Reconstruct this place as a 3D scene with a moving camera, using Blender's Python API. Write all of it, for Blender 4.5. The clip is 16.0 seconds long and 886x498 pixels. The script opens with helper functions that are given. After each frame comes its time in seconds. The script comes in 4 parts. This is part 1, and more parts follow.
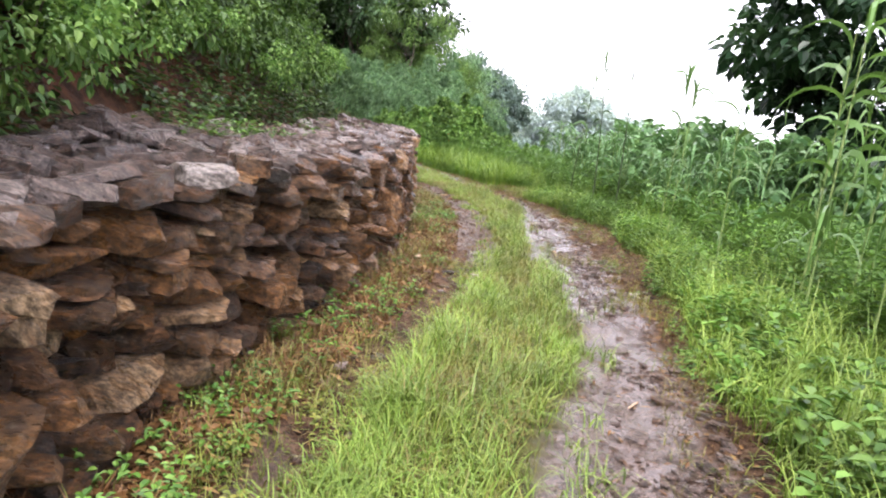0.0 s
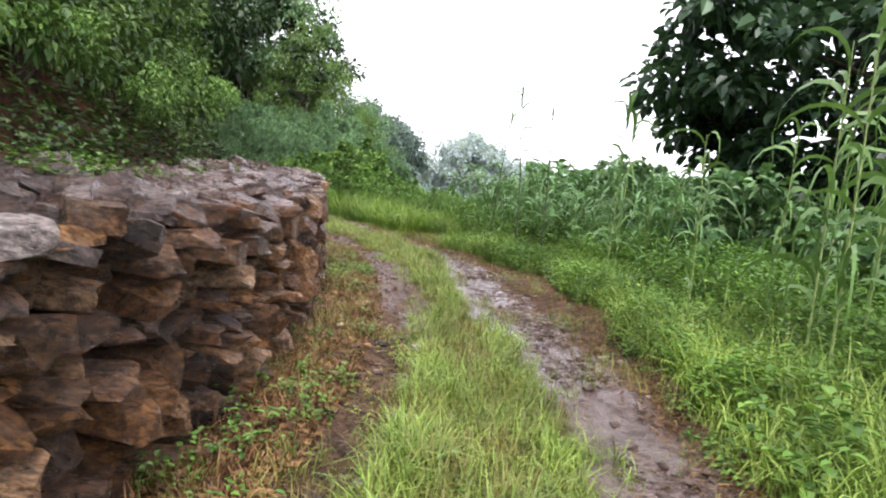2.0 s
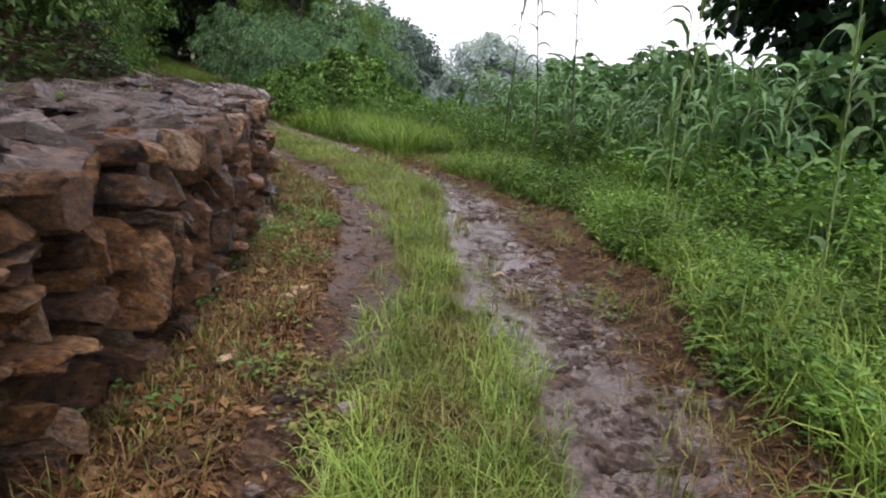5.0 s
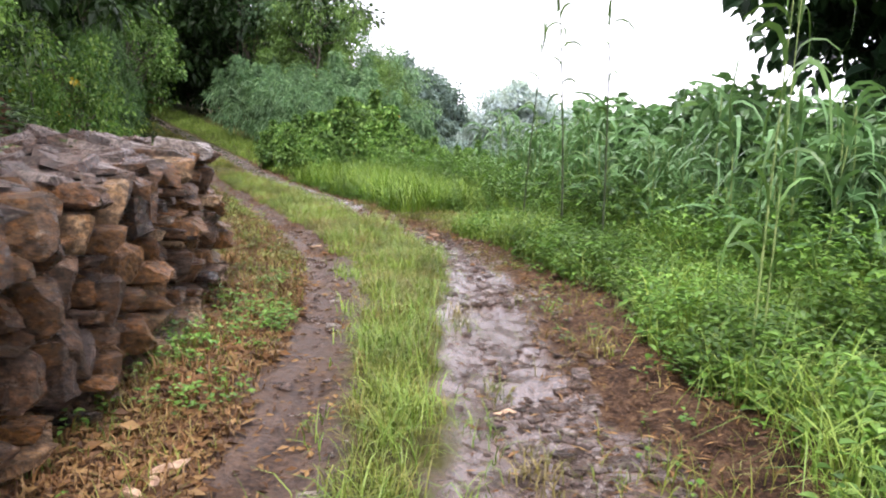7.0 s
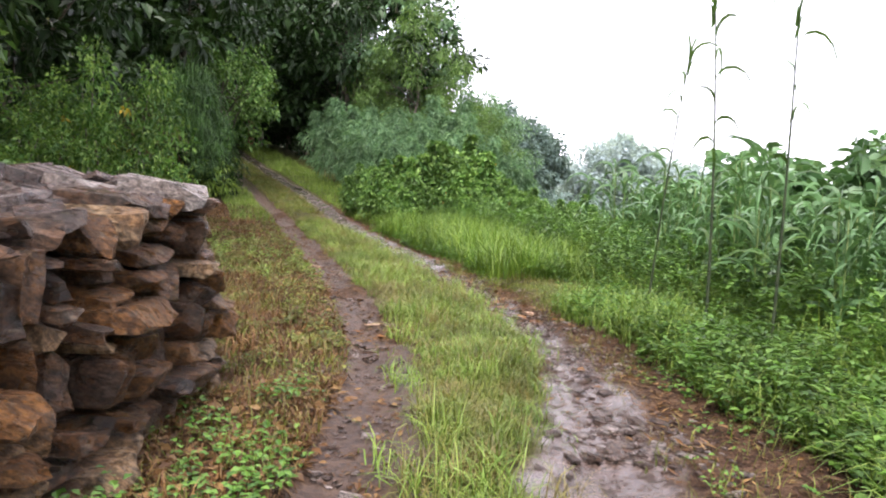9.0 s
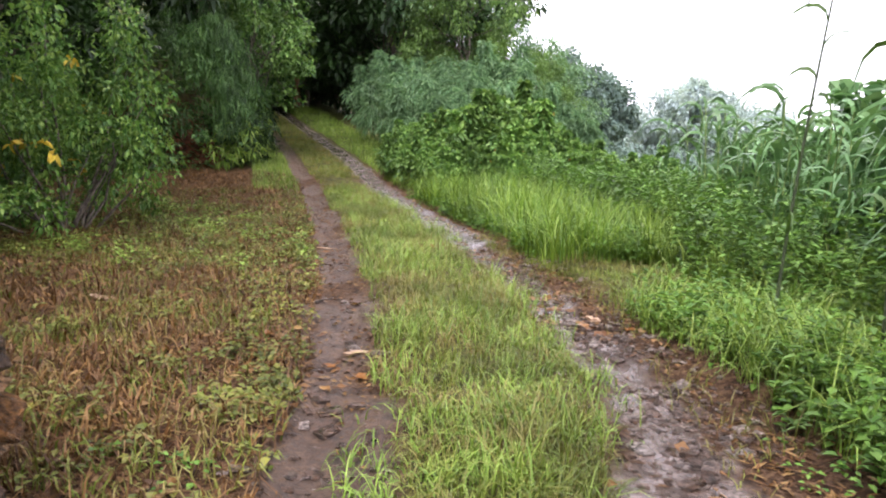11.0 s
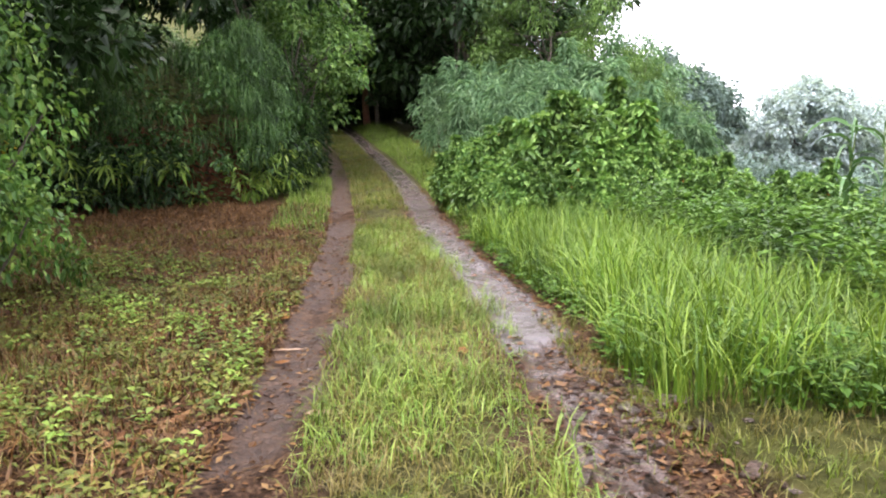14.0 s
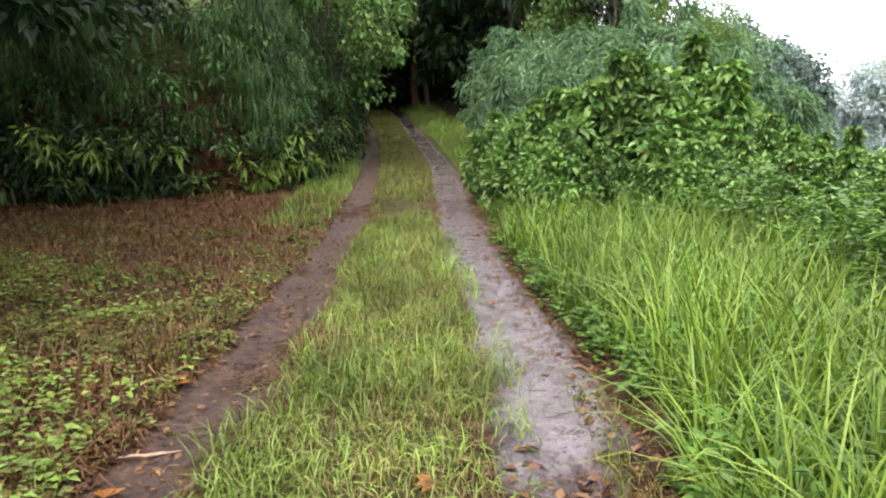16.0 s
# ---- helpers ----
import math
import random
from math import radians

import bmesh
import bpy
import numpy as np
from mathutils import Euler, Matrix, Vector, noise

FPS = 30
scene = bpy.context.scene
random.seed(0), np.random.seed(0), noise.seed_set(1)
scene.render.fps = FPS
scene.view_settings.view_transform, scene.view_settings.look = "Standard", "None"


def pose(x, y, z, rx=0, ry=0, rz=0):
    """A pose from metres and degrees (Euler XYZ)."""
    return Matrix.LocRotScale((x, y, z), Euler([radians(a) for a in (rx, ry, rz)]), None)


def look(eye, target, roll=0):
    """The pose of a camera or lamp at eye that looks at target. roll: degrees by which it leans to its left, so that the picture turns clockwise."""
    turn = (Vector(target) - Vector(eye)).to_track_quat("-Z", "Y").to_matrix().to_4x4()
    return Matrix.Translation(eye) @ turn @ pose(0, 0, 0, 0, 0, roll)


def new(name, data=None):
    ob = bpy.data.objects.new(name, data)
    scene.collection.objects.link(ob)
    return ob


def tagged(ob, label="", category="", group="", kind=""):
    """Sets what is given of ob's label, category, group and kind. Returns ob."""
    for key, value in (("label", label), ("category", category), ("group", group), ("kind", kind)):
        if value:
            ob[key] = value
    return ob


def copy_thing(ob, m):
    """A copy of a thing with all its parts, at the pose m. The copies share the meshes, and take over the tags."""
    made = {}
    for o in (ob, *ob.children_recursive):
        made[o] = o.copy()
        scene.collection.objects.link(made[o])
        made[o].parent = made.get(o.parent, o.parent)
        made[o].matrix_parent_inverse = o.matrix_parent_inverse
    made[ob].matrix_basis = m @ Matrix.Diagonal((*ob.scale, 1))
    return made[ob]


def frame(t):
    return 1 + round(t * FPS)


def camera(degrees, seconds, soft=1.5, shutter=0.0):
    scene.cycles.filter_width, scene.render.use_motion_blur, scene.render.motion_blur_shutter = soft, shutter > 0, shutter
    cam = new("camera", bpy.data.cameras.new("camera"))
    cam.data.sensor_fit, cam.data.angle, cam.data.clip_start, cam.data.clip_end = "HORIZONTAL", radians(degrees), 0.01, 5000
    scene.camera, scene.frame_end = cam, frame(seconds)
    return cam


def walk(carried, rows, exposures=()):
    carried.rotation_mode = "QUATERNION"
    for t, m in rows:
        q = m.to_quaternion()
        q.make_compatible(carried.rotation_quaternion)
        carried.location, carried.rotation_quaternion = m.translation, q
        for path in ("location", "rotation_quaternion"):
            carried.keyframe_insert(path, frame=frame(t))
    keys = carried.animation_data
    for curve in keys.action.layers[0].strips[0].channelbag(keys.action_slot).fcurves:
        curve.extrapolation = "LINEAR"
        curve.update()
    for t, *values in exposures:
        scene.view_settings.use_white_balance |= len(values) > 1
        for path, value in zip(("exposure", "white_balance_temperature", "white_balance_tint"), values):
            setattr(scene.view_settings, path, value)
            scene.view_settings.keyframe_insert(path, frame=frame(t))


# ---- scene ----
cam = camera(64.9, 16.0, soft=2.0)
METRES, EYE, TILT, LEAN, TURN = 16.7, 1.5, 0.0, 0.0, 0.0
ROWS = [
    (0.0, 0.0, 0.0, 0.0, 1.46, -10.39, -7.98),
    (0.5, -0.0039, 0.0212, -0.0061, 0.01, -7.86, -9.85),
    (1.0, -0.0068, 0.0399, -0.0081, -3.7, -10.42, -9.73),
    (1.5, -0.0148, 0.0608, -0.0071, -9.75, -8.05, -7.82),
    (2.0, -0.0159, 0.0838, -0.0084, -7.17, -5.42, -6.72),
    (2.5, -0.0126, 0.1115, -0.0103, -8.34, -8.31, -7.82),
    (3.0, -0.0089, 0.1377, -0.0073, -13.36, -2.38, -5.9),
    (3.5, -0.0006, 0.1622, -0.0068, -10.06, -4.89, -6.11),
    (6.0, 0.0439, 0.2963, -0.0028, -4.62, -14.83, -3.62),
    (6.5, 0.0525, 0.3252, -0.0054, -4.31, -13.1, -4.11),
    (7.0, 0.055, 0.3558, -0.0036, -3.15, -9.36, -2.15),
    (7.5, 0.057, 0.384, -0.0021, 4.37, -9.19, -2.53),
    (8.0, 0.057, 0.4179, -0.0007, 4.78, -9.42, -0.82),
    (8.5, 0.0596, 0.4512, -0.0028, 5.98, -8.11, -3.54),
    (9.0, 0.0596, 0.4871, -0.0038, 4.95, -5.8, -4.18),
    (9.5, 0.0615, 0.5237, -0.0056, 5.61, -6.3, -2.96),
    (12.0, 0.0684, 0.6987, -0.0028, 12.5, -10.81, -3.12),
    (12.5, 0.0622, 0.7362, -0.0007, 11.52, -8.4, -5.4),
    (13.0, 0.0581, 0.77, 0.0007, 14.84, -4.95, -2.17),
    (13.5, 0.0567, 0.8055, 0.0028, 19.98, -7.86, 0.71),
    (14.0, 0.053, 0.8413, -0.0006, 17.41, -8.55, 0.17),
    (14.5, 0.0473, 0.8755, -0.0016, 18.08, -7.74, 1.59),
    (15.0, 0.0417, 0.9102, -0.0036, 20.75, -10.3, 2.11),
    (15.5, 0.0399, 0.9447, -0.0054, 20.11, -9.67, 3.84),
    (16.0, 0.0379, 0.9797, -0.0058, 22.58, -9.83, 0.67),
]
EXPO = 2.0
walk(cam, [(t, pose(0, 0, EYE, TILT, LEAN, TURN) @ pose(METRES * x, METRES * y, METRES * z, 90 + pitch, roll, yaw)) for t, x, y, z, yaw, pitch, roll in ROWS],
     [(t, EXPO + s) for t, s in ((0.0, 0.15), (1.0, 0.17), (1.5, -0.05), (2.0, -0.2), (2.5, -0.78), (3.0, -0.65), (3.5, -2.05), (4.2, -1.6), (5.2, -0.8), (6.0, -0.5), (6.5, -0.15), (7.0, 0.0), (9.5, -0.05), (12.0, 0.0), (12.5, 0.0), (13.5, 0.22), (14.2, 0.2), (15.0, 0.06), (16.0, 0.02))])

# ---- sky and sun: a bright rainy overcast ----
world = bpy.data.worlds.new("overcast")
scene.world = world
world.use_nodes = True
wn, wl = world.node_tree.nodes, world.node_tree.links
sky = wn.new("ShaderNodeTexSky")
sky.sky_type, sky.sun_disc = "NISHITA", False
sky.sun_elevation, sky.sun_rotation = radians(67), radians(197)
sky.dust_density, sky.air_density = 6.0, 1.0
cloud = wn.new("ShaderNodeMix")
cloud.data_type = "RGBA"
cloud.inputs["Factor"].default_value = 0.8
cloud.inputs["B"].default_value = (8.3, 7.95, 9.3, 1)
wl.new(sky.outputs["Color"], cloud.inputs["A"])
wl.new(cloud.outputs["Result"], wn["Background"].inputs["Color"])
wn["Background"].inputs["Strength"].default_value = 0.12
sun = new("sun", bpy.data.lights.new("sun", "SUN"))
sun.data.energy, sun.data.angle, sun.data.color = 1.5, radians(25), (1.0, 0.95, 0.95)
sun.matrix_world = look((-5, -4, 40), (0, 12, 0))


# ---- materials ----
def material(name):
    m = bpy.data.materials.new(name)
    m.use_nodes = True
    n, l = m.node_tree.nodes, m.node_tree.links
    return m, n, l, n["Principled BSDF"], n["Material Output"]


def noise_node(n, l, scale, detail=6.0, rough=0.6, vec=None):
    t = n.new("ShaderNodeTexNoise")
    t.inputs["Scale"].default_value, t.inputs["Detail"].default_value, t.inputs["Roughness"].default_value = scale, detail, rough
    if vec is None:
        g = n.new("ShaderNodeNewGeometry")
        vec = g.outputs["Position"]
    l.new(vec, t.inputs["Vector"])
    return t.outputs["Fac"]


def ramp(n, l, fac, *stops):
    r = n.new("ShaderNodeValToRGB")
    e = r.color_ramp.elements
    while len(e) < len(stops):
        e.new(0.5)
    for el, (p, c) in zip(e, stops):
        el.position, el.color = p, (*c, 1) if len(c) == 3 else c
    l.new(fac, r.inputs["Fac"])
    return r.outputs["Color"]


def mix(n, l, fac, a, b, blend="MIX"):
    m = n.new("ShaderNodeMix")
    m.data_type, m.blend_type = "RGBA", blend
    for key, v in (("Factor", fac), ("A", a), ("B", b)):
        if isinstance(v, (int, float)):
            m.inputs[key].default_value = v
        elif isinstance(v, tuple):
            m.inputs[key].default_value = (*v, 1)
        else:
            l.new(v, m.inputs[key])
    return m.outputs["Result"]


def bump(n, l, height, strength, distance, b):
    k = n.new("ShaderNodeBump")
    k.inputs["Strength"].default_value, k.inputs["Distance"].default_value = strength, distance
    l.new(height, k.inputs["Height"])
    l.new(k.outputs["Normal"], b.inputs["Normal"])


def grey(v):
    return (v, v, v)


def leaf_material(name, dark, mid, light, rough=0.42, through_light=0.24, patch=1.2, dry=0.0):
    """Leaves and blades: each one its own tone, with patches of tone over the whole plant, and light passing through."""
    m, n, l, b, out = material(name)
    g = n.new("ShaderNodeNewGeometry")
    tone = ramp(n, l, g.outputs["Random Per Island"], (0.0, dark), (0.5, mid), (1.0, light))
    patches = noise_node(n, l, patch, 3.0, 0.6)
    shade = ramp(n, l, patches, (0.38, grey(0.68)), (0.62, grey(1.25)))
    col = mix(n, l, 1.0, tone, shade, "MULTIPLY")
    if dry:
        withered = ramp(n, l, noise_node(n, l, 1.7, 5.0, 0.65), (0.47, grey(0.0)), (0.58, grey(dry)))
        col = mix(n, l, withered, col, mix(n, l, g.outputs["Random Per Island"], (0.12, 0.08, 0.028), (0.25, 0.20, 0.08)))
    l.new(col, b.inputs["Base Color"])
    b.inputs["Roughness"].default_value = rough
    b.inputs["Specular IOR Level"].default_value = 0.2
    tr = n.new("ShaderNodeBsdfTranslucent")
    l.new(mix(n, l, 0.5, col, mix(n, l, 1.0, col, (1.5, 1.5, 0.6), "MULTIPLY")), tr.inputs["Color"])
    s = n.new("ShaderNodeMixShader")
    s.inputs["Fac"].default_value = through_light
    l.new(b.outputs["BSDF"], s.inputs[1])
    l.new(tr.outputs["BSDF"], s.inputs[2])
    l.new(s.outputs["Shader"], out.inputs["Surface"])
    return m


GRASS = leaf_material("verge_grass", (0.087, 0.145, 0.026), (0.149, 0.238, 0.040), (0.235, 0.306, 0.069))
STRIP = leaf_material("strip_grass", (0.067, 0.093, 0.015), (0.116, 0.158, 0.023), (0.189, 0.194, 0.049), dry=0.8)
BRIGHT = leaf_material("bright_grass", (0.048, 0.102, 0.014), (0.112, 0.196, 0.022), (0.192, 0.272, 0.042))
RUST = leaf_material("rusty_leaf", (0.039, 0.014, 0.006), (0.107, 0.049, 0.018), (0.199, 0.114, 0.051), 0.5, 0.1, 2.0)
STRAW = leaf_material("dry_straw", (0.040, 0.018, 0.006), (0.108, 0.052, 0.018), (0.202, 0.124, 0.049), 0.5, 0.15, 3.0)
WEED = leaf_material("weed_leaf", (0.038, 0.088, 0.015), (0.073, 0.153, 0.022), (0.129, 0.224, 0.046))
LUSH = leaf_material("lush_bush_leaf", (0.040, 0.094, 0.021), (0.098, 0.188, 0.043), (0.185, 0.292, 0.075))
YELLOWWEED = leaf_material("yellow_weed_leaf", (0.063, 0.081, 0.016), (0.114, 0.132, 0.026), (0.182, 0.178, 0.042))
SUNNY = leaf_material("sunny_shrub_leaf", (0.036, 0.088, 0.018), (0.090, 0.178, 0.034), (0.175, 0.262, 0.058))
BUSH = leaf_material("bush_leaf", (0.017, 0.040, 0.010), (0.048, 0.093, 0.020), (0.100, 0.166, 0.044))
FOREST = leaf_material("forest_leaf", (0.009, 0.023, 0.007), (0.025, 0.053, 0.014), (0.066, 0.113, 0.034))
# dark leaf tone that also carries forest shade in its colour
SHADE = leaf_material("shaded_dark_leaf", (0.011, 0.026, 0.007), (0.019, 0.042, 0.011), (0.033, 0.063, 0.018), 0.35, 0.15)
BROAD = leaf_material("broad_tree_leaf", (0.014, 0.034, 0.016), (0.028, 0.062, 0.030), (0.060, 0.112, 0.052), 0.35, 0.2)
AIRY = leaf_material("airy_leaf", (0.061, 0.116, 0.024), (0.097, 0.174, 0.039), (0.146, 0.231, 0.063))
MAIZE = leaf_material("maize_leaf", (0.049, 0.107, 0.040), (0.087, 0.175, 0.065), (0.163, 0.268, 0.122), 0.33)
# these two pale bluish leaf colours have rain haze mixed in
DISTANT = leaf_material("haze_pale_leaf", (0.30, 0.36, 0.38), (0.33, 0.40, 0.43), (0.36, 0.43, 0.46), 0.8, 0.45)
MISTY = leaf_material("haze_tinted_leaf", (0.072, 0.111, 0.098), (0.117, 0.169, 0.150), (0.182, 0.247, 0.221), 0.6, 0.3)
# lightened and greyed so the leaf colour itself carries distance haze
GREYGREEN = leaf_material("hazed_grey_green_leaf", (0.058, 0.115, 0.055), (0.109, 0.198, 0.096), (0.196, 0.300, 0.161), 0.5, 0.3)
CANE = leaf_material("cane_leaf", (0.045, 0.100, 0.028), (0.085, 0.165, 0.045), (0.145, 0.235, 0.075), 0.36)
HANGING = leaf_material("hanging_leaf", (0.018, 0.045, 0.011), (0.043, 0.095, 0.024), (0.098, 0.177, 0.050), 0.45, 0.25)


def bark_material(name, a, b2):
    m, n, l, b, out = material(name)
    f = noise_node(n, l, 14.0, 8.0, 0.7)
    l.new(ramp(n, l, f, (0.4, a), (0.6, b2)), b.inputs["Base Color"])
    b.inputs["Roughness"].default_value = 0.75
    bump(n, l, f, 0.8, 0.02, b)
    return m


BARK = bark_material("bark", (0.05, 0.04, 0.03), (0.16, 0.13, 0.10))
REDBARK = bark_material("red_bark", (0.14, 0.06, 0.035), (0.28, 0.13, 0.08))
STALK = bark_material("green_stalk", (0.10, 0.17, 0.04), (0.24, 0.30, 0.10))
DARKSTALK = bark_material("dark_stalk", (0.02, 0.03, 0.012), (0.05, 0.07, 0.025))


BROWNS = ((0.0, (0.014, 0.009, 0.006)), (0.2, (0.040, 0.022, 0.011)), (0.4, (0.084, 0.046, 0.020)), (0.5, (0.076, 0.058, 0.048)), (0.64, (0.120, 0.060, 0.023)), (0.84, (0.20, 0.096, 0.034)), (1.0, (0.32, 0.23, 0.14)))
GREYS = ((0.0, (0.045, 0.031, 0.025)), (0.3, (0.085, 0.058, 0.046)), (0.55, (0.115, 0.073, 0.055)), (0.75, (0.14, 0.108, 0.096)), (1.0, (0.24, 0.20, 0.18)))


def stone_material(name, random_socket, palette=BROWNS, rusty=0.6, sheen=0.34):
    """Wet split rock: its own tone for each stone, rust stains, pale lichen, dark grain and chipped relief."""
    m, n, l, b, out = material(name)
    src = n.new("ShaderNodeObjectInfo" if random_socket == "Random" else "ShaderNodeNewGeometry").outputs[random_socket]
    tone = ramp(n, l, src, *palette)
    g = n.new("ShaderNodeNewGeometry")
    shift = n.new("ShaderNodeVectorMath")
    shift.operation = "MULTIPLY_ADD"
    shift.inputs[0].default_value = (31, 17, 23)
    l.new(src, shift.inputs[1])
    l.new(g.outputs["Position"], shift.inputs[2])
    turn = n.new("ShaderNodeVectorRotate")
    turn.inputs["Axis"].default_value = (1, 0, 0)
    l.new(src, turn.inputs["Angle"])
    l.new(shift.outputs["Vector"], turn.inputs["Vector"])
    stretch = n.new("ShaderNodeMapping")
    stretch.inputs["Scale"].default_value = (1.0, 0.75, 1.7)
    l.new(turn.outputs["Vector"], stretch.inputs["Vector"])
    v = stretch.outputs["Vector"]
    big, grain, fine = noise_node(n, l, 5.0, 6.0, 0.65, v), noise_node(n, l, 26.0, 10.0, 0.75, v), noise_node(n, l, 110.0, 6.0, 0.7, v)
    rust = ramp(n, l, big, (0.42, (0, 0, 0)), (0.64, (1, 1, 1)))
    col = mix(n, l, rust, tone, mix(n, l, rusty, tone, (0.16, 0.066, 0.02)))
    pale = ramp(n, l, noise_node(n, l, 11.0, 8.0, 0.72, v), (0.58, (0, 0, 0)), (0.64, (0.65, 0.65, 0.65)))
    col = mix(n, l, pale, col, (0.20, 0.16, 0.12))
    col = mix(n, l, 1.0, col, ramp(n, l, grain, (0.38, grey(0.22)), (0.5, grey(0.85)), (0.61, grey(1.9))), "MULTIPLY")
    l.new(col, b.inputs["Base Color"])
    l.new(ramp(n, l, noise_node(n, l, 9.0, 5.0, 0.6, v), (0.40, grey(0.16)), (0.6, grey(0.55))), b.inputs["Roughness"])
    b.inputs["Specular IOR Level"].default_value = sheen
    bump(n, l, mix(n, l, 0.35, noise_node(n, l, 15.0, 9.0, 0.68, v), fine), 1.0, 0.085, b)
    return m


STONE = stone_material("wall_stone", "Random")
RUBBLE = stone_material("rubble_stone", "Random Per Island")
GRAVEL = stone_material("gravel_stone", "Random Per Island", GREYS, 0.15)
SHARD = stone_material("top_shard", "Random Per Island", GREYS, 0.25, 0.6)
PALE = stone_material("pale_cap_stone", "Random", ((0.0, (0.20, 0.17, 0.15)), (1.0, (0.36, 0.31, 0.28))), 0.25, 0.6)
SLAB = stone_material("rut_stone", "Random", GREYS, 0.2)


def ground_material():
    """Soil, wet wheel tracks, dry litter and green, told apart by where the wheels and plants are."""
    m, n, l, b, out = material("ground_soil")

    def attr(name):
        a = n.new("ShaderNodeAttribute")
        a.attribute_name = name
        return a.outputs["Fac"]

    fine, mid, big = noise_node(n, l, 38.0, 9.0, 0.7), noise_node(n, l, 7.0, 7.0, 0.65), noise_node(n, l, 1.3, 5.0, 0.6)
    clods = mix(n, l, 0.55, mid, fine)
    soil = ramp(n, l, clods, (0.42, (0.018, 0.009, 0.005)), (0.5, (0.062, 0.033, 0.018)), (0.58, (0.13, 0.078, 0.045)))
    mud = ramp(n, l, fine, (0.38, (0.026, 0.016, 0.011)), (0.5, (0.068, 0.046, 0.036)), (0.62, (0.13, 0.095, 0.08)))
    paving = ramp(n, l, mix(n, l, 0.5, mid, fine), (0.40, (0.028, 0.021, 0.018)), (0.47, (0.11, 0.093, 0.090)), (0.6, (0.19, 0.168, 0.168)))
    red = ramp(n, l, mid, (0.4, (0.02, 0.008, 0.004)), (0.6, (0.11, 0.042, 0.02)))
    litter = ramp(n, l, fine, (0.4, (0.022, 0.010, 0.005)), (0.5, (0.075, 0.036, 0.015)), (0.6, (0.15, 0.09, 0.036)))
    green = ramp(n, l, mid, (0.4, (0.034, 0.036, 0.009)), (0.6, (0.085, 0.088, 0.024)))
    col = mix(n, l, attr("litter"), soil, litter)
    col = mix(n, l, attr("green"), col, green)
    col = mix(n, l, attr("bank"), col, red)
    brown = ramp(n, l, clods, (0.4, (0.018, 0.009, 0.005)), (0.5, (0.055, 0.029, 0.016)), (0.6, (0.12, 0.072, 0.045)))
    col = mix(n, l, attr("track"), col, mix(n, l, attr("paved"), brown, mud))
    col = mix(n, l, attr("slab"), col, paving)
    l.new(col, b.inputs["Base Color"])
    # films of standing water, flat and glossy, on the wet wheel tracks
    film = mix(n, l, 1.0, ramp(n, l, mix(n, l, 0.3, mix(n, l, 0.35, mid, big), fine), (0.505, grey(1.0)), (0.545, grey(0.0))), attr("track"), "MULTIPLY")
    film = mix(n, l, 1.0, film, ramp(n, l, attr("paved"), (0.0, grey(0.25)), (1.0, grey(1.0))), "MULTIPLY")
    damp = mix(n, l, attr("paved"), grey(0.7), mix(n, l, attr("track"), grey(0.75), grey(0.31)))
    l.new(mix(n, l, film, damp, grey(0.11)), b.inputs["Roughness"])
    l.new(mix(n, l, film, mix(n, l, attr("track"), grey(0.12), grey(0.5)), grey(0.5)), b.inputs["Specular IOR Level"])
    k = n.new("ShaderNodeBump")
    k.inputs["Distance"].default_value = 0.07
    l.new(mix(n, l, film, grey(1.0), grey(0.2)), k.inputs["Strength"])
    l.new(mix(n, l, 0.65, mid, fine), k.inputs["Height"])
    l.new(k.outputs["Normal"], b.inputs["Normal"])
    return m


GROUND = ground_material()


# ---- building helpers ----
def mesh_np(name, verts, faces, mat, smooth=False):
    """One mesh from arrays: verts (n, 3), faces (m, 3 or 4)."""
    me = bpy.data.meshes.new(name)
    m, k = faces.shape
    me.vertices.add(len(verts))
    me.vertices.foreach_set("co", np.ascontiguousarray(verts, dtype=np.float32).ravel())
    me.loops.add(m * k)
    me.loops.foreach_set("vertex_index", np.ascontiguousarray(faces, dtype=np.int32).ravel())
    me.polygons.add(m)
    me.polygons.foreach_set("loop_start", np.arange(0, m * k, k, dtype=np.int32))
    me.polygons.foreach_set("use_smooth", np.full(m, smooth))
    me.materials.append(mat)
    me.update(calc_edges=True)
    return me


def part(name, me, parent, label=""):
    ob = new(name, me)
    ob.parent = parent
    return tagged(ob, label)


def unit(v):
    return v / np.maximum(np.linalg.norm(v, axis=-1, keepdims=True), 1e-9)


def leaves(base, way, up, length, width, droop=0.25, fold=0.18, full=False):
    """Leaves folded along the midrib, of four corners or, in full, six: verts and quads or triangles."""
    way, n = unit(way), len(base)
    side = unit(np.cross(way, up))
    top = np.cross(side, way)
    length, width = np.broadcast_to(length, n)[:, None], np.broadcast_to(width, n)[:, None]
    down = np.array([0, 0, 1.0]) * length * droop
    if not full:
        half, tip = base + way * length * 0.48 - down * 0.25, base + way * length - down
        v = np.stack([base, half + side * width * 0.55 + top * width * fold, tip, half - side * width * 0.55 + top * width * fold], 1).reshape(-1, 3)
        k = np.arange(n)[:, None] * 4
        return v, np.stack([k + [0, 1, 2], k + [0, 2, 3]], 1).reshape(-1, 3)
    near, far, tip = base + way * length * 0.28, base + way * length * 0.66 - down * 0.4, base + way * length - down
    out, rise = side * width * 0.5, top * width * fold
    v = np.stack([base, near + out * 0.9 + rise, far + out * 0.8 + rise, tip, far - out * 0.8 + rise, near - out * 0.9 + rise], 1).reshape(-1, 3)
    k = np.arange(n)[:, None] * 6
    f = np.stack([k + [0, 1, 2, 3], k + [0, 3, 4, 5]], 1).reshape(-1, 4)
    return v, f


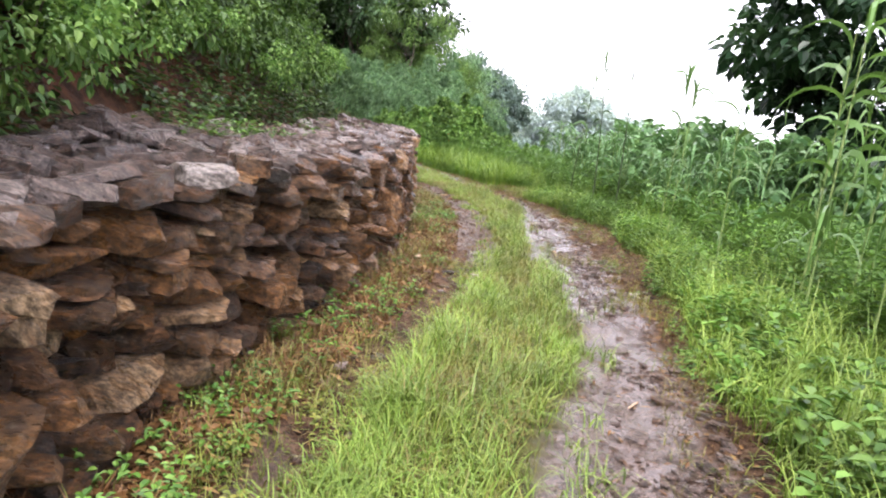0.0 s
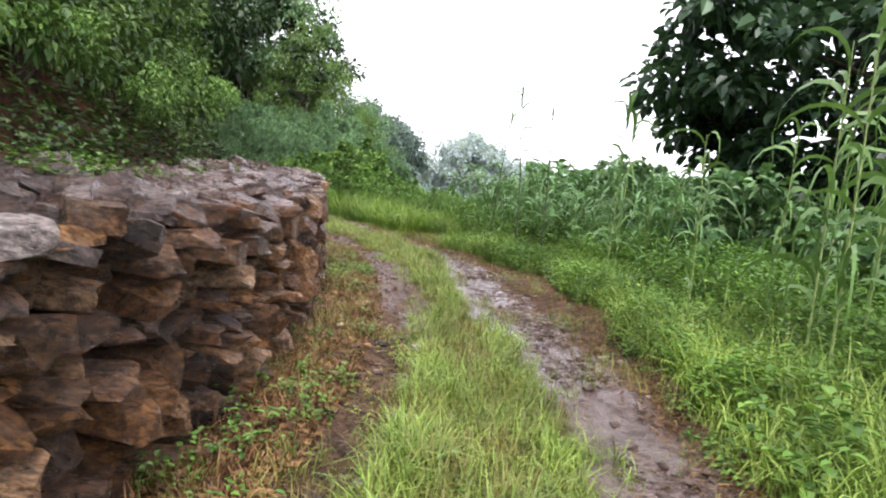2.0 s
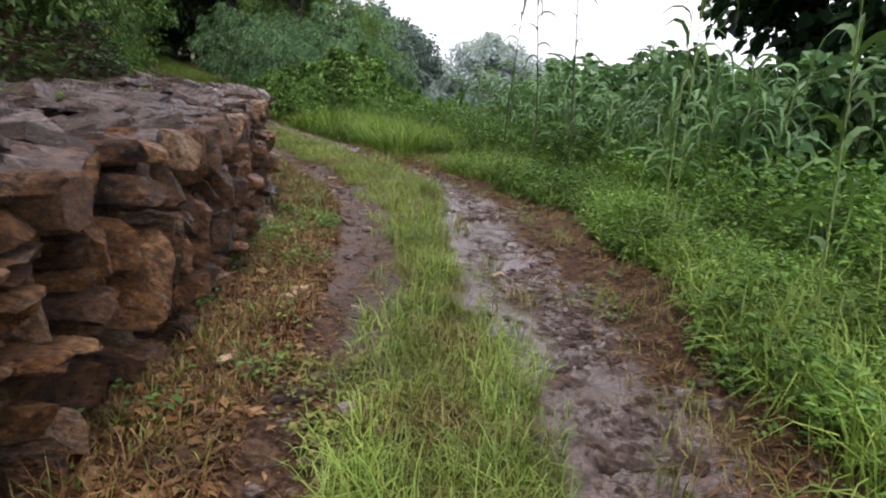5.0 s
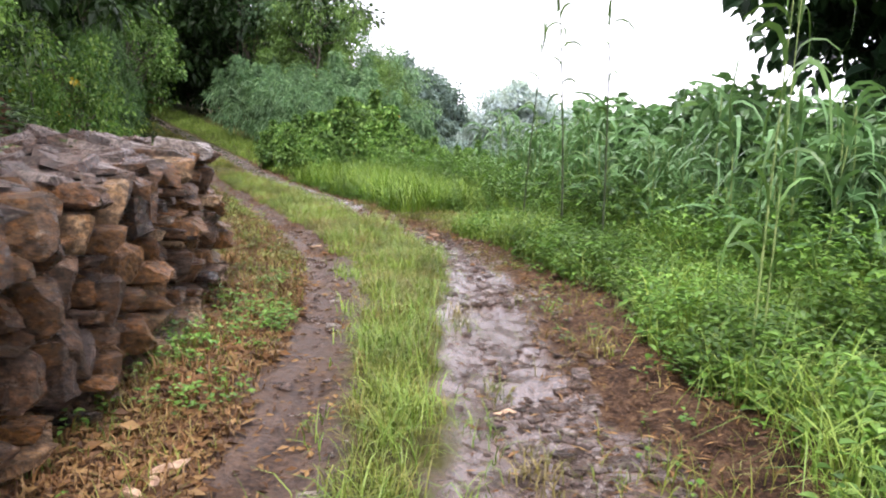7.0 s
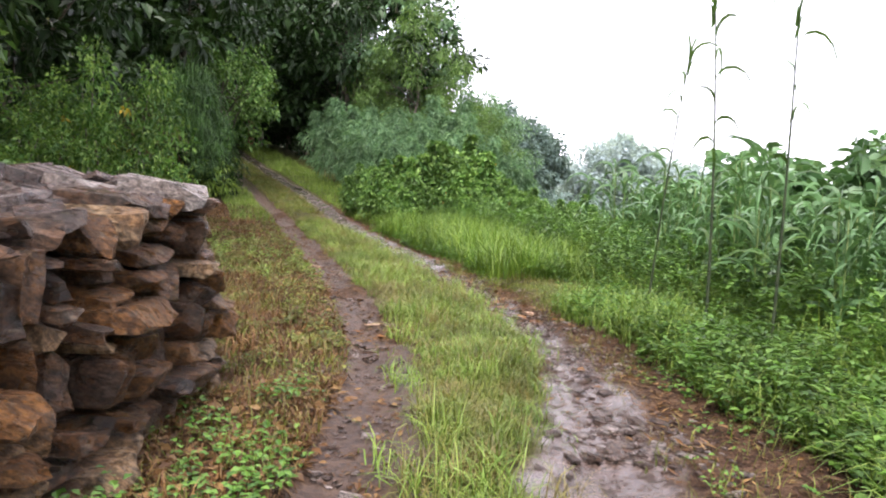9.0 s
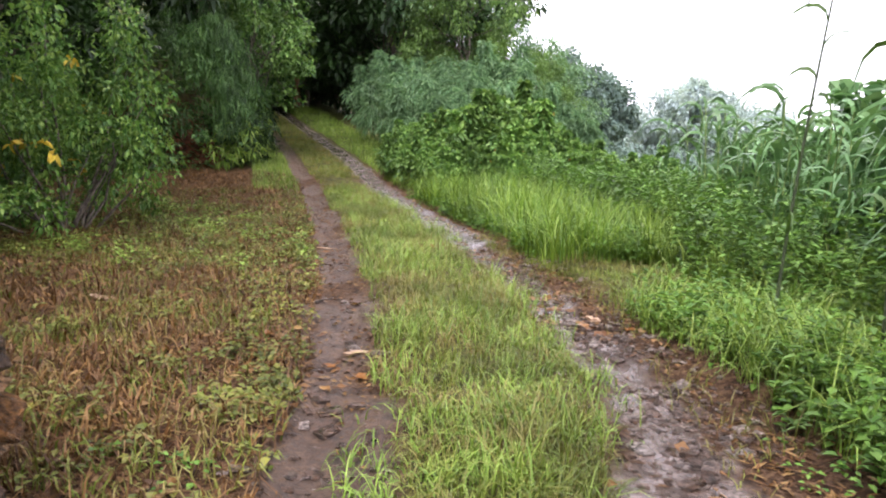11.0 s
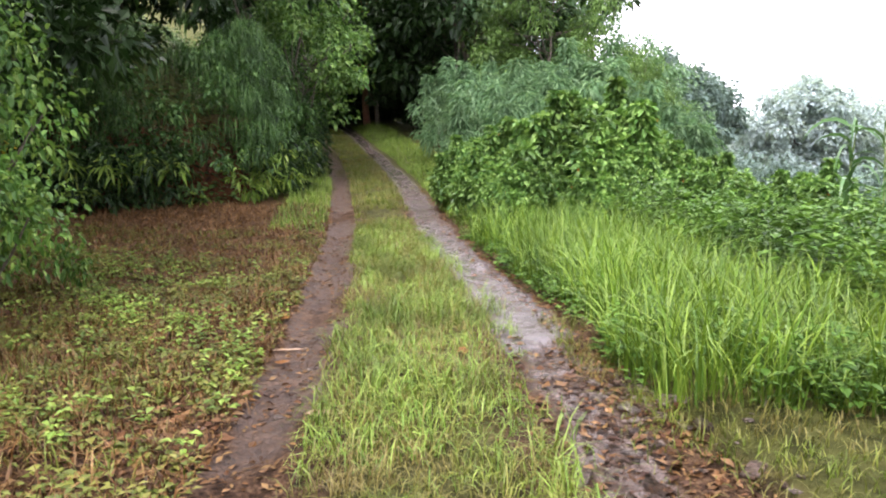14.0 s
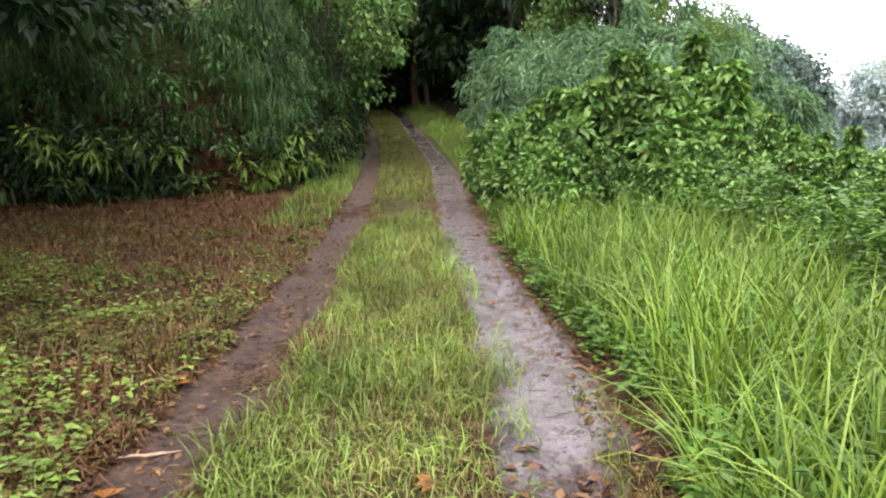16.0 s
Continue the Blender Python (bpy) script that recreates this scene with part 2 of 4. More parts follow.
def blades(base, way, length, width, bend, segs=3, twist=0.0):
    """Grass blades or long leaves that rise and bow over towards way (horizontal): verts and quads."""
    n = len(base)
    way = unit(way * [1, 1, 0])
    side = np.stack([-way[:, 1], way[:, 0], np.zeros(n)], 1)
    length, width, bend, twist = (np.broadcast_to(a, n)[:, None] for a in (length, width, bend, twist))
    side = side * np.cos(twist) + np.array([0, 0, 1.0]) * np.sin(twist)
    rows = []
    for k in range(segs + 1):
        s = k / segs
        a = bend * s * 1.15
        c = base + length * (way * np.sin(a) * s * 0.85 + np.array([0, 0, 1.0]) * (s * np.cos(a * 0.95)))
        w = width * (1 - s) ** 0.6 * 0.5 + width * 0.04
        rows += [c - side * w, c + side * w]
    v = np.stack(rows, 1).reshape(-1, 3)
    k0 = np.arange(n)[:, None] * (2 * segs + 2)
    f = np.stack([k0 + [2 * k, 2 * k + 1, 2 * k + 3, 2 * k + 2] for k in range(segs)], 1).reshape(-1, 4)
    return v, f


def tube(points, radii, sides=7):
    """A tapering limb along points: verts and quads."""
    p, r = np.array(points, float), np.array(radii, float)
    d = unit(np.gradient(p, axis=0))
    ref = np.where(np.abs(d[:, 2:3]) > 0.9, np.array([[1.0, 0, 0]]), np.array([[0, 0, 1.0]]))
    a = unit(np.cross(d, ref))
    b = np.cross(d, a)
    t = np.linspace(0, 2 * np.pi, sides, endpoint=False)
    v = (p[:, None] + r[:, None, None] * (a[:, None] * np.cos(t)[None, :, None] + b[:, None] * np.sin(t)[None, :, None])).reshape(-1, 3)
    f = []
    for i in range(len(p) - 1):
        for j in range(sides):
            q = (j + 1) % sides
            f.append((i * sides + j, i * sides + q, (i + 1) * sides + q, (i + 1) * sides + j))
    return v, np.array(f)


def join(pieces):
    """Several (verts, faces) as one."""
    vs, fs, k = [], [], 0
    for v, f in pieces:
        vs.append(v)
        fs.append(f + k)
        k += len(v)
    return np.concatenate(vs), np.concatenate(fs)


def smooth01(a):
    a = np.clip(a, 0, 1)
    return a * a * (3 - 2 * a)


def lattice(i, j, seed):
    h = np.sin(i * 127.1 + j * 311.7 + seed * 74.7) * 43758.5453
    return h - np.floor(h)


def wave_noise(x, y, seed=0):
    """Smooth value noise, 0 to 1, on a turned lattice."""
    c, s = math.cos(0.6 + seed), math.sin(0.6 + seed)
    x, y = x * c - y * s + 0.35 * np.sin(y * 1.7), x * s + y * c + 0.35 * np.sin(x * 1.3)
    i, j = np.floor(x), np.floor(y)
    u, v = smooth01(x - i), smooth01(y - j)
    a, b = lattice(i, j, seed), lattice(i + 1, j, seed)
    c, d = lattice(i, j + 1, seed), lattice(i + 1, j + 1, seed)
    return (a * (1 - u) + b * u) * (1 - v) + (c * (1 - u) + d * u) * v


# ---- the plan: wheel tracks, bank and ground height ----
def track_left(y):
    return np.interp(y, [-30, 0, 3.5, 5, 7, 9, 11, 13, 14.3, 17, 20, 21.7, 25, 30.6, 36.3, 41, 60], [-2.6, -1.0, -0.42, -0.1, 0.22, 0.37, 0.37, 0.19, -0.13, -1.05, -2.25, -3.0, -4.4, -7.1, -10.1, -12.9, -25])


def track_right(y):
    return np.interp(y, [-30, 0, 3, 5, 7, 9, 11, 13, 14.8, 17.7, 20.9, 22.2, 24.9, 30.8, 36.2, 42.8, 60], [-1.2, 0.5, 1.1, 1.5, 1.65, 1.6, 1.65, 1.85, 1.6, 0.6, -0.65, -1.45, -2.66, -5.4, -8.3, -12.2, -23.3])


def softened(f, y):
    return (f(y - 0.7) + f(y - 0.35) + f(y) + f(y + 0.35) + f(y + 0.7)) / 5


def road(y):
    """x of the two wheel tracks at y."""
    return softened(track_left, y), softened(track_right, y)


def edge_right(y):
    """x at which the plants of the valley-side verge begin."""
    return road(y)[1] + np.interp(y, [0, 4.4, 6, 8.6, 11.5, 13, 14.3, 16, 17.5, 20], [0.6, 0.55, 0.55, 0.95, 1.05, 0.75, 0.55, 0.58, 0.36, 0.38]) + 0.08 * np.sin(y * 2.3)


BANK = [(-2.05, -60), (-2.05, 12.3), (-4.4, 14.5), (-6.6, 19), (-10.6, 24), (-9.4, 25.6), (-7.4, 27.2), (-8.5, 31), (-11.5, 36.5), (-14.4, 41), (-27, 60), (-60, 100)]


def beyond_bank(x, y):
    """Metres uphill of the bank's foot; negative on the road's side."""
    best, inside = np.full(x.shape, 1e9), np.zeros(x.shape, bool)
    for (ax, ay), (bx, by) in zip(BANK, BANK[1:]):
        dx, dy = bx - ax, by - ay
        t = np.clip(((x - ax) * dx + (y - ay) * dy) / (dx * dx + dy * dy), 0, 1)
        best = np.minimum(best, np.hypot(x - ax - t * dx, y - ay - t * dy))
        inside |= (y >= ay) & (y < by) & (x < ax + (y - ay) / dy * dx)
    inside |= (y >= 100) & (x < -60)
    return np.where(inside, best, -best)


def ground_height(x, y):
    x, y = np.asarray(x, float), np.asarray(y, float)
    a, b = road(y)
    c = np.maximum(y - 20, 0)
    z = np.where(c < 25, 0.0087 * c ** 1.71, 2.14 + (c - 25) * 0.12)
    z = np.where(c > 70, 7.5, z) * np.exp(-np.maximum(x - b - 3, 0) / 15)
    z = z - 0.055 * np.exp(-((x - a) / 0.22) ** 2) - 0.05 * np.exp(-((x - b) / 0.32) ** 2)
    right = x - b
    z = z + 0.10 * smooth01((right - 0.4) / 0.6) - 0.16 * np.maximum(right - 4.5, 0) * np.exp(-np.maximum(right - 4.5, 0) / 140)
    s = beyond_bank(x, y)
    hill = 1.25 * smooth01(s / 1.5) + 0.62 * np.clip(s, 0, 60)
    z = z + np.where(s > 0, hill, 0) + 1.1 * smooth01((-1.45 - x) / 0.35) * smooth01((13.2 - y) / 1.0) * (s > -1)
    z = z + 0.035 * slab_mask(x, y)
    near = np.exp(-np.maximum(np.hypot(x, y - 15) - 25, 0) / 20)
    rough = (wave_noise(x * 1.1, y * 1.1, 3) - 0.5) * 0.07 + (wave_noise(x * 4.3, y * 4.3, 5) - 0.5) * 0.035 + (wave_noise(x * 11, y * 11, 7) - 0.5) * 0.018
    return z + rough * near + np.where(s > 1, (wave_noise(x * 0.4, y * 0.4, 9) - 0.5) * 0.9, 0)


def rut_swell(y):
    """The rut by the wall is widest half way along."""
    return smooth01((y - 6.0) / 1.5) * smooth01((14.5 - y) / 1.5)


def slab_mask(x, y):
    """Where the rut is paved with one pale slab, from its broken lower edge upwards."""
    b = road(np.clip(y, -30, 60))[1]
    edge = 19.0 + 0.12 * np.sin(x * 9.0) + 0.5 * (x - b)
    return smooth01((y - edge) / 0.08) * smooth01((0.33 + 0.10 * (wave_noise(x * 2.2, y * 2.2, 23) - 0.5) - np.abs(x - b)) / 0.06)


def build_ground():
    u = np.concatenate([-np.geomspace(2.6, 420, 60)[::-1], np.arange(-2.5, 2.9, 0.06), np.geomspace(2.95, 420, 46)])
    y = np.concatenate([-np.geomspace(0.6, 300, 30)[::-1], np.arange(-0.5, 30, 0.08), np.geomspace(30.1, 600, 70)])
    yy, uu = np.meshgrid(y, u, indexing="ij")
    a, b = road(np.clip(yy, -30, 60))
    mid = (a + b) / 2
    xx = mid + uu
    zz = ground_height(xx, yy)
    ny, nx = yy.shape
    idx = np.arange(ny * nx).reshape(ny, nx)
    f = np.stack([idx[:-1, :-1], idx[:-1, 1:], idx[1:, 1:], idx[1:, :-1]], -1).reshape(-1, 4)
    me = mesh_np("ground", np.stack([xx, yy, zz], -1).reshape(-1, 3), f, GROUND, True)
    wob = (wave_noise(xx * 1.4, yy * 1.4, 13) - 0.5) * 0.2 + (wave_noise(xx * 3, yy * 3, 11) - 0.5) * 0.22 + (wave_noise(xx * 9, yy * 9, 12) - 0.5) * 0.1
    wide = 0.28 + 0.14 * smooth01((13.5 - yy) / 3)
    bare = smooth01((wave_noise(xx * 1.3, yy * 0.9, 14) - 0.56 + 0.46 * smooth01((yy - 5.5) / 4)) / 0.15)
    tr = np.maximum(smooth01((0.24 + 0.13 * rut_swell(yy) + 0.06 * smooth01((yy - 14) / 1.5) + wob - np.abs(xx - a)) / 0.12) * bare, smooth01((wide + 0.11 * (xx < b) * rut_swell(yy) + wob - np.abs(xx - b)) / 0.1))
    s = beyond_bank(xx, yy)
    masks = {"track": tr, "slab": slab_mask(xx, yy) * (0.3 + 0.7 * smooth01((27 - yy) / 5)), "paved": smooth01((xx - mid) / 0.2),
             "litter": smooth01((a - 0.1 - xx) / 0.5) * (s < 1) * np.clip(0.25 + 0.75 * wave_noise(xx * 0.8, yy * 0.8, 2) + 0.5 * smooth01((yy - 21) / 2), 0, 1),
             "green": np.clip(smooth01((xx - edge_right(yy)) / 0.3) + (s > 1.2) + smooth01((yy - 27) / 3) * 0.8 + smooth01((0.52 - np.abs(xx - mid)) / 0.2) * 0.85, 0, 1),
             "bank": smooth01(s / 0.3) * smooth01((1.5 - s) / 0.4)}
    for name, value in masks.items():
        me.attributes.new(name, "FLOAT", "POINT").data.foreach_set("value", value.astype(np.float32).ravel())
    return tagged(new("ground", me), "rutted earth track with wet wheel ruts below a wooded bank", "ground", kind="structure")


build_ground()


# ---- the dry stone wall ----
def wall_face(y):
    """x of the wall's face at y."""
    return np.interp(y, [-3, 2.6, 4, 5, 7, 9, 12.6], [-1.6, -1.26, -1.02, -0.84, -0.64, -0.62, -0.76])


WALL_END, WALL_DEPTH = 12.45, 1.05


def wall_top(y):
    """Height of the wall's front edge at y."""
    return 1.04 + 0.10 * float(smooth01((y - 7) / 4)) + 0.03 * math.sin(y * 1.7)


def stone_shape(seed, cuts=8):
    """An angular split stone about 1 x 1 x 1, its face to +x: a block with its corners and edges struck off."""
    r = random.Random(seed)
    bm = bmesh.new()
    bmesh.ops.create_cube(bm, size=1.0)

    def strike(normal, off):
        d = bmesh.ops.bisect_plane(bm, geom=bm.verts[:] + bm.edges[:] + bm.faces[:], plane_co=Vector(normal).normalized() * off, plane_no=Vector(normal), clear_outer=True)
        rim = [e for e in d["geom_cut"] if isinstance(e, bmesh.types.BMEdge)]
        if rim:
            bmesh.ops.holes_fill(bm, edges=rim, sides=0)

    sides = [(0, p, q) for p in (-1, 1) for q in (-1, 1)] + [(1, p, 0) for p in (-1, 1)] + [(1, 0, q) for q in (-1, 1)]
    r.shuffle(sides)
    for a, p, q in sides[:cuts]:
        reach = r.uniform(0.50, 0.68) if a == 0 else r.uniform(0.54, 0.68)
        strike((a + r.uniform(-0.15, 0.35), p * r.uniform(0.5, 1.3), q * r.uniform(0.5, 1.3)), reach)
    if cuts > 4:
        strike((1, r.uniform(-0.4, 0.4), r.uniform(-0.3, 0.55)), r.uniform(0.38, 0.46))
        strike((1, r.uniform(-0.9, 0.9), r.uniform(-0.9, 0.9)), r.uniform(0.46, 0.56))
        strike((r.uniform(-0.1, 0.2), r.uniform(-0.3, 0.3), 1), r.uniform(0.4, 0.48))
        long = [e for e in bm.edges if e.calc_length() > 0.5]
        bmesh.ops.subdivide_edges(bm, edges=long, cuts=1)
    seat = Vector((r.uniform(0, 50), r.uniform(0, 50), r.uniform(0, 50)))
    for v in bm.verts:
        n = noise.noise_vector(v.co * 3.0 + seat)
        v.co += Vector((n.x * 0.06, n.y * 0.05, n.z * 0.06)) + Vector((r.uniform(-1, 1), r.uniform(-1, 1), r.uniform(-1, 1))) * 0.018
    me = bpy.data.meshes.new("stone")
    bmesh.ops.recalc_face_normals(bm, faces=bm.faces)
    bmesh.ops.triangulate(bm, faces=bm.faces[:])
    bm.to_mesh(me)
    bm.free()
    me.materials.append(STONE)
    return me


STONES = [stone_shape(i) for i in range(36)]


def stone_arrays(me):
    v = np.empty(len(me.vertices) * 3, np.float32)
    me.vertices.foreach_get("co", v)
    f = np.empty(len(me.loops), np.int32)
    me.loops.foreach_get("vertex_index", f)
    return v.reshape(-1, 3), f.reshape(-1, 3)


STONE_ARRAYS = [stone_arrays(m) for m in STONES]


PEBBLE_ARRAYS = [stone_arrays(stone_shape(60 + i, 4)) for i in range(14)]


def joined_stones(name, poses, mat, r, shapes=STONE_ARRAYS):
    pieces = []
    for m in poses:
        v, f = r.choice(shapes)
        a = np.array(m)
        pieces.append((v @ a[:3, :3].T + a[:3, 3], f))
    return mesh_np(name, *join(pieces), mat)


# near black, so the gaps in the wall read as deep shade
GAP_DARK = bark_material("gap_shade", (0.006, 0.004, 0.003), (0.014, 0.009, 0.006))


def build_wall():
    r = random.Random(4)
    wall = tagged(new("stone_wall"), "dry stone wall of stacked wet brown and grey slabs beside the track", "wall", kind="structure")
    placed = []
    # stones fitted one on another up the face, each set down where the pile is lowest
    step, start = 0.02, -2.6
    count = int((WALL_END - 0.02 - start) / step)
    pile = [-0.05 + r.uniform(-0.02, 0.02) for _ in range(count)]
    limit = [wall_top(start + k * step) - 0.02 for k in range(count)]
    while True:
        low = min(range(count), key=lambda k: pile[k] - (10 if pile[k] < limit[k] else 0))
        if pile[low] >= limit[low]:
            break
        k0, k1 = low, low
        while k0 > 0 and pile[k0 - 1] < pile[low] + 0.03:
            k0 -= 1
        while k1 < count - 1 and pile[k1 + 1] < pile[low] + 0.03:
            k1 += 1
        y, z, room = start + k0 * step, pile[low], (k1 - k0 + 1) * step
        steep = y > 6.4 and z > 0.12 and r.random() < 0.5
        wish = r.choice((r.uniform(0.12, 0.2), r.uniform(0.2, 0.36), r.uniform(0.3, 0.5))) if not steep else r.uniform(0.12, 0.21)
        wish *= 1.0 + 0.3 * float(smooth01((y - 10.4) / 0.8)) + (0.25 if z < 0.25 else 0.0)
        height = r.choice((r.uniform(0.05, 0.09), r.uniform(0.09, 0.15), r.uniform(0.12, 0.2))) if not steep else r.uniform(0.22, 0.4)
        if z < 0.3:
            height *= 1.3
        length = room if room < wish * 1.45 else wish
        if length < 0.12:
            left = pile[k0 - 1] if k0 > 0 else 9.0
            right = pile[k1 + 1] if k1 < count - 1 else 9.0
            height = min(max(min(left, right) - z, 0.04), 0.16)
        height = min(height, wall_top(y) + 0.07 - z)
        for k in range(k0, min(k0 + max(int(length / step), 1), count)):
            pile[k] = z + height * r.uniform(0.97, 1.0)
        if height < 0.03 or length < 0.035 or r.random() < 0.05:
            continue
        lean = 0.10 * z + r.uniform(-0.09, 0.07) + (r.uniform(0.1, 0.22) if r.random() < 0.16 else 0.0)
        depth = r.uniform(0.38, 0.52)
        tilt = r.uniform(-5, 5) if not steep else r.uniform(-20, 10)
        if y < 5.5 and r.random() < 0.35:
            tilt = r.uniform(4, 15)
        x = float(wall_face(y)) - lean + 0.1 - depth * 0.5
        placed.append(pose(x, y + length / 2, z + height * 0.5, tilt, r.uniform(-7, 7), r.uniform(-12, 12)) @ Matrix.Diagonal((depth, length * 0.87, height * 0.84, 1)))
    # the end of the wall
    z = -0.02
    while z < 1.1:
        h = r.uniform(0.09, 0.17)
        x = -0.82
        while x > -1.75:
            w = r.uniform(0.18, 0.36)
            placed.append(pose(x - w / 2, WALL_END - 0.08 + r.uniform(-0.05, 0.06), z + h / 2, r.uniform(-8, 8), r.uniform(-10, 10), r.uniform(-12, 12)) @ Matrix.Diagonal((w * 1.05, 0.34, h * 1.08, 1)))
            x -= w * 0.97
        z += h
    near = [m for m in placed if m.translation.y > 1.9]
    near.sort(key=lambda m: (m.translation.x < -1.15, -m.translation.z))
    keep = near[:640]
    rest = [m for m in placed if not any(m is k for k in keep)]
    # loose shards lying over the top
    tops = []
    y = -2.6
    while y < WALL_END - 0.1:
        x0 = float(wall_face(y)) - 0.16
        for k in range(9):
            big = r.random() < 0.2
            a, b2, c = (r.uniform(0.22, 0.4), r.uniform(0.16, 0.3), r.uniform(0.05, 0.1)) if big else (r.uniform(0.1, 0.24), r.uniform(0.08, 0.18), r.uniform(0.025, 0.06))
            back = r.uniform(0, WALL_DEPTH)
            tops.append(pose(x0 - back, y + r.uniform(-0.1, 0.1), wall_top(y) + 0.13 * back + r.uniform(-0.03, 0.04), r.uniform(-20, 20), r.uniform(-20, 20), r.uniform(0, 360)) @ Matrix.Diagonal((a, b2, c, 1)))
        y += 0.13
    for k, (x, y, w, l2, hh, turn) in enumerate(((-0.98, 12.1, 0.46, 0.4, 0.17, 20), (-1.4, 11.9, 0.42, 0.46, 0.15, 80), (-1.2, 3.45, 0.3, 0.26, 0.12, 40))):
        me = STONES[3 + k].copy()
        me.materials.clear()
        me.materials.append(PALE)
        cap = part("cap_stone", me, wall, "pale wet cap stone")
        cap.matrix_basis = pose(x, y, wall_top(y) + hh * 0.35, r.uniform(-6, 6), r.uniform(-6, 6), turn) @ Matrix.Diagonal((w, l2, hh, 1))
    for x, y, w, l2, hh, turn in ((-0.95, 11.5, 0.4, 0.55, 0.12, 10), (-1.0, 6.1, 0.22, 0.34, 0.09, 15), (-1.15, 4.0, 0.22, 0.32, 0.12, 25), (-1.32, 2.9, 0.26, 0.34, 0.13, -10)):
        keep.insert(0, pose(x, y, wall_top(y) + hh * 0.35, r.uniform(-6, 6), r.uniform(-6, 6), turn) @ Matrix.Diagonal((w, l2, hh, 1)))
    # added backing sheet: blocks light and paints the joints' shade
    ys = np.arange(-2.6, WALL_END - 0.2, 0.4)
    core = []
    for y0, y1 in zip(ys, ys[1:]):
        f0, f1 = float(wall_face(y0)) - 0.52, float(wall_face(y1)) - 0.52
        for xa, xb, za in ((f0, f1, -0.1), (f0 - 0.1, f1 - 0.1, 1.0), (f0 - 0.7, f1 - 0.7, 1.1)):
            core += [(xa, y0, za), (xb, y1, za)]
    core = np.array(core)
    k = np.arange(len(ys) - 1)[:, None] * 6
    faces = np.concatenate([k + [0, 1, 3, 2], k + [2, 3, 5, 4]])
    part("earth_core", mesh_np("earth_core", core, faces, GAP_DARK), wall, "near-black sheet added behind the stones to darken the gaps")
    tagged(part("loose_stones", joined_stones("loose_stones", tops, SHARD, r, PEBBLE_ARRAYS), wall, "flat wet shards lying loose over the top"), kind="stuff")
    tagged(part("back_stones", joined_stones("back_stones", rest, RUBBLE, r), wall), kind="stuff")
    for m in keep[:300]:
        ob = new("stone", r.choice(STONES))
        ob.parent, ob.matrix_basis = wall, m
    for m in keep[300:]:
        ob = new("footing_stone", r.choice(STONES))
        ob.parent, ob.matrix_basis = wall, m


build_wall()


# ---- grass, weeds and litter ----
def scatter(rng, n, y0, y1, lo, hi, clump=0.0, seed=0, skip=None):
    """Places between lo(y) and hi(y), gathered in clumps; x, y, z."""
    y = rng.uniform(y0, y1, n * 3)
    a, b = lo(y), hi(y)
    x = a + rng.random(n * 3) * (b - a)
    ok = b > a
    if clump:
        ok &= wave_noise(x * 3.1, y * 3.1, seed) * 0.6 + wave_noise(x * 0.9, y * 0.9, seed + 1) * 0.4 > clump * rng.uniform(0.78, 1.25, n * 3)
    if skip is not None:
        ok &= ~skip(x, y)
    x, y = x[ok][:n], y[ok][:n]
    return np.stack([x, y, ground_height(x, y) - 0.01], 1)


def grass(name, label, base, mat, low, high, width, bend, rng, segs=3):
    n = len(base)
    ang = rng.uniform(0, 2 * np.pi, n)
    patch = 0.6 + 0.8 * wave_noise(base[:, 0] * 1.6, base[:, 1] * 1.6, 21)
    v, f = blades(base, np.stack([np.cos(ang), np.sin(ang), ang * 0], 1), rng.uniform(low, high, n) * patch, rng.uniform(0.6, 1.3, n) * width, rng.uniform(0.25, 1.0, n) * bend, segs, rng.normal(0, 0.15, n))
    return tagged(new(name, mesh_np(name, v, f, mat)), label, "grass", kind="stuff")


def weeds(name, label, base, mat, rng, height=(0.05, 0.3), size=(0.03, 0.07), per=7, full=False):
    """Low broad-leaved plants, each a stem's worth of leaves."""
    n = len(base)
    h = rng.uniform(*height, n)
    p = np.repeat(base, per, 0)
    k = rng.random((n * per, 1)) ** 0.7
    ang = rng.uniform(0, 2 * np.pi, n * per)
    way = np.stack([np.cos(ang), np.sin(ang), rng.uniform(-0.1, 0.7, n * per)], 1)
    p = p + np.array([0, 0, 1.0]) * k * np.repeat(h, per)[:, None] + way * [1, 1, 0] * rng.uniform(0, 0.05, (n * per, 1))
    size = rng.uniform(*size, n * per)
    v, f = leaves(p, way, np.array([0, 0, 1.0]), size, size * rng.uniform(0.45, 0.75, n * per), 0.25, full=full)
    return tagged(new(name, mesh_np(name, v, f, mat)), label, "weeds", kind="stuff")


def flat_litter(name, label, base, mat, rng, size=(0.04, 0.1), narrow=0.35):
    n = len(base)
    ang = rng.uniform(0, 2 * np.pi, n)
    way = np.stack([np.cos(ang), np.sin(ang), rng.uniform(-0.25, 0.35, n)], 1)
    up = np.stack([rng.normal(0, 0.35, n), rng.normal(0, 0.35, n), np.ones(n)], 1)
    s = rng.uniform(*size, n)
    v, f = leaves(base + [0, 0, 0.02], way, up, s, s * rng.uniform(0.5, 1.3, n) * narrow, 0.05)
    return tagged(new(name, mesh_np(name, v, f, mat)), label, "litter", kind="stuff")


def in_tracks(x, y):
    a, b = road(y)
    w = (wave_noise(x * 1.4, y * 1.4, 13) - 0.5) * 0.24 + (wave_noise(x * 3, y * 3, 11) - 0.5) * 0.2 + (lattice(x * 917, y * 613, 5) - 0.5) * 0.22
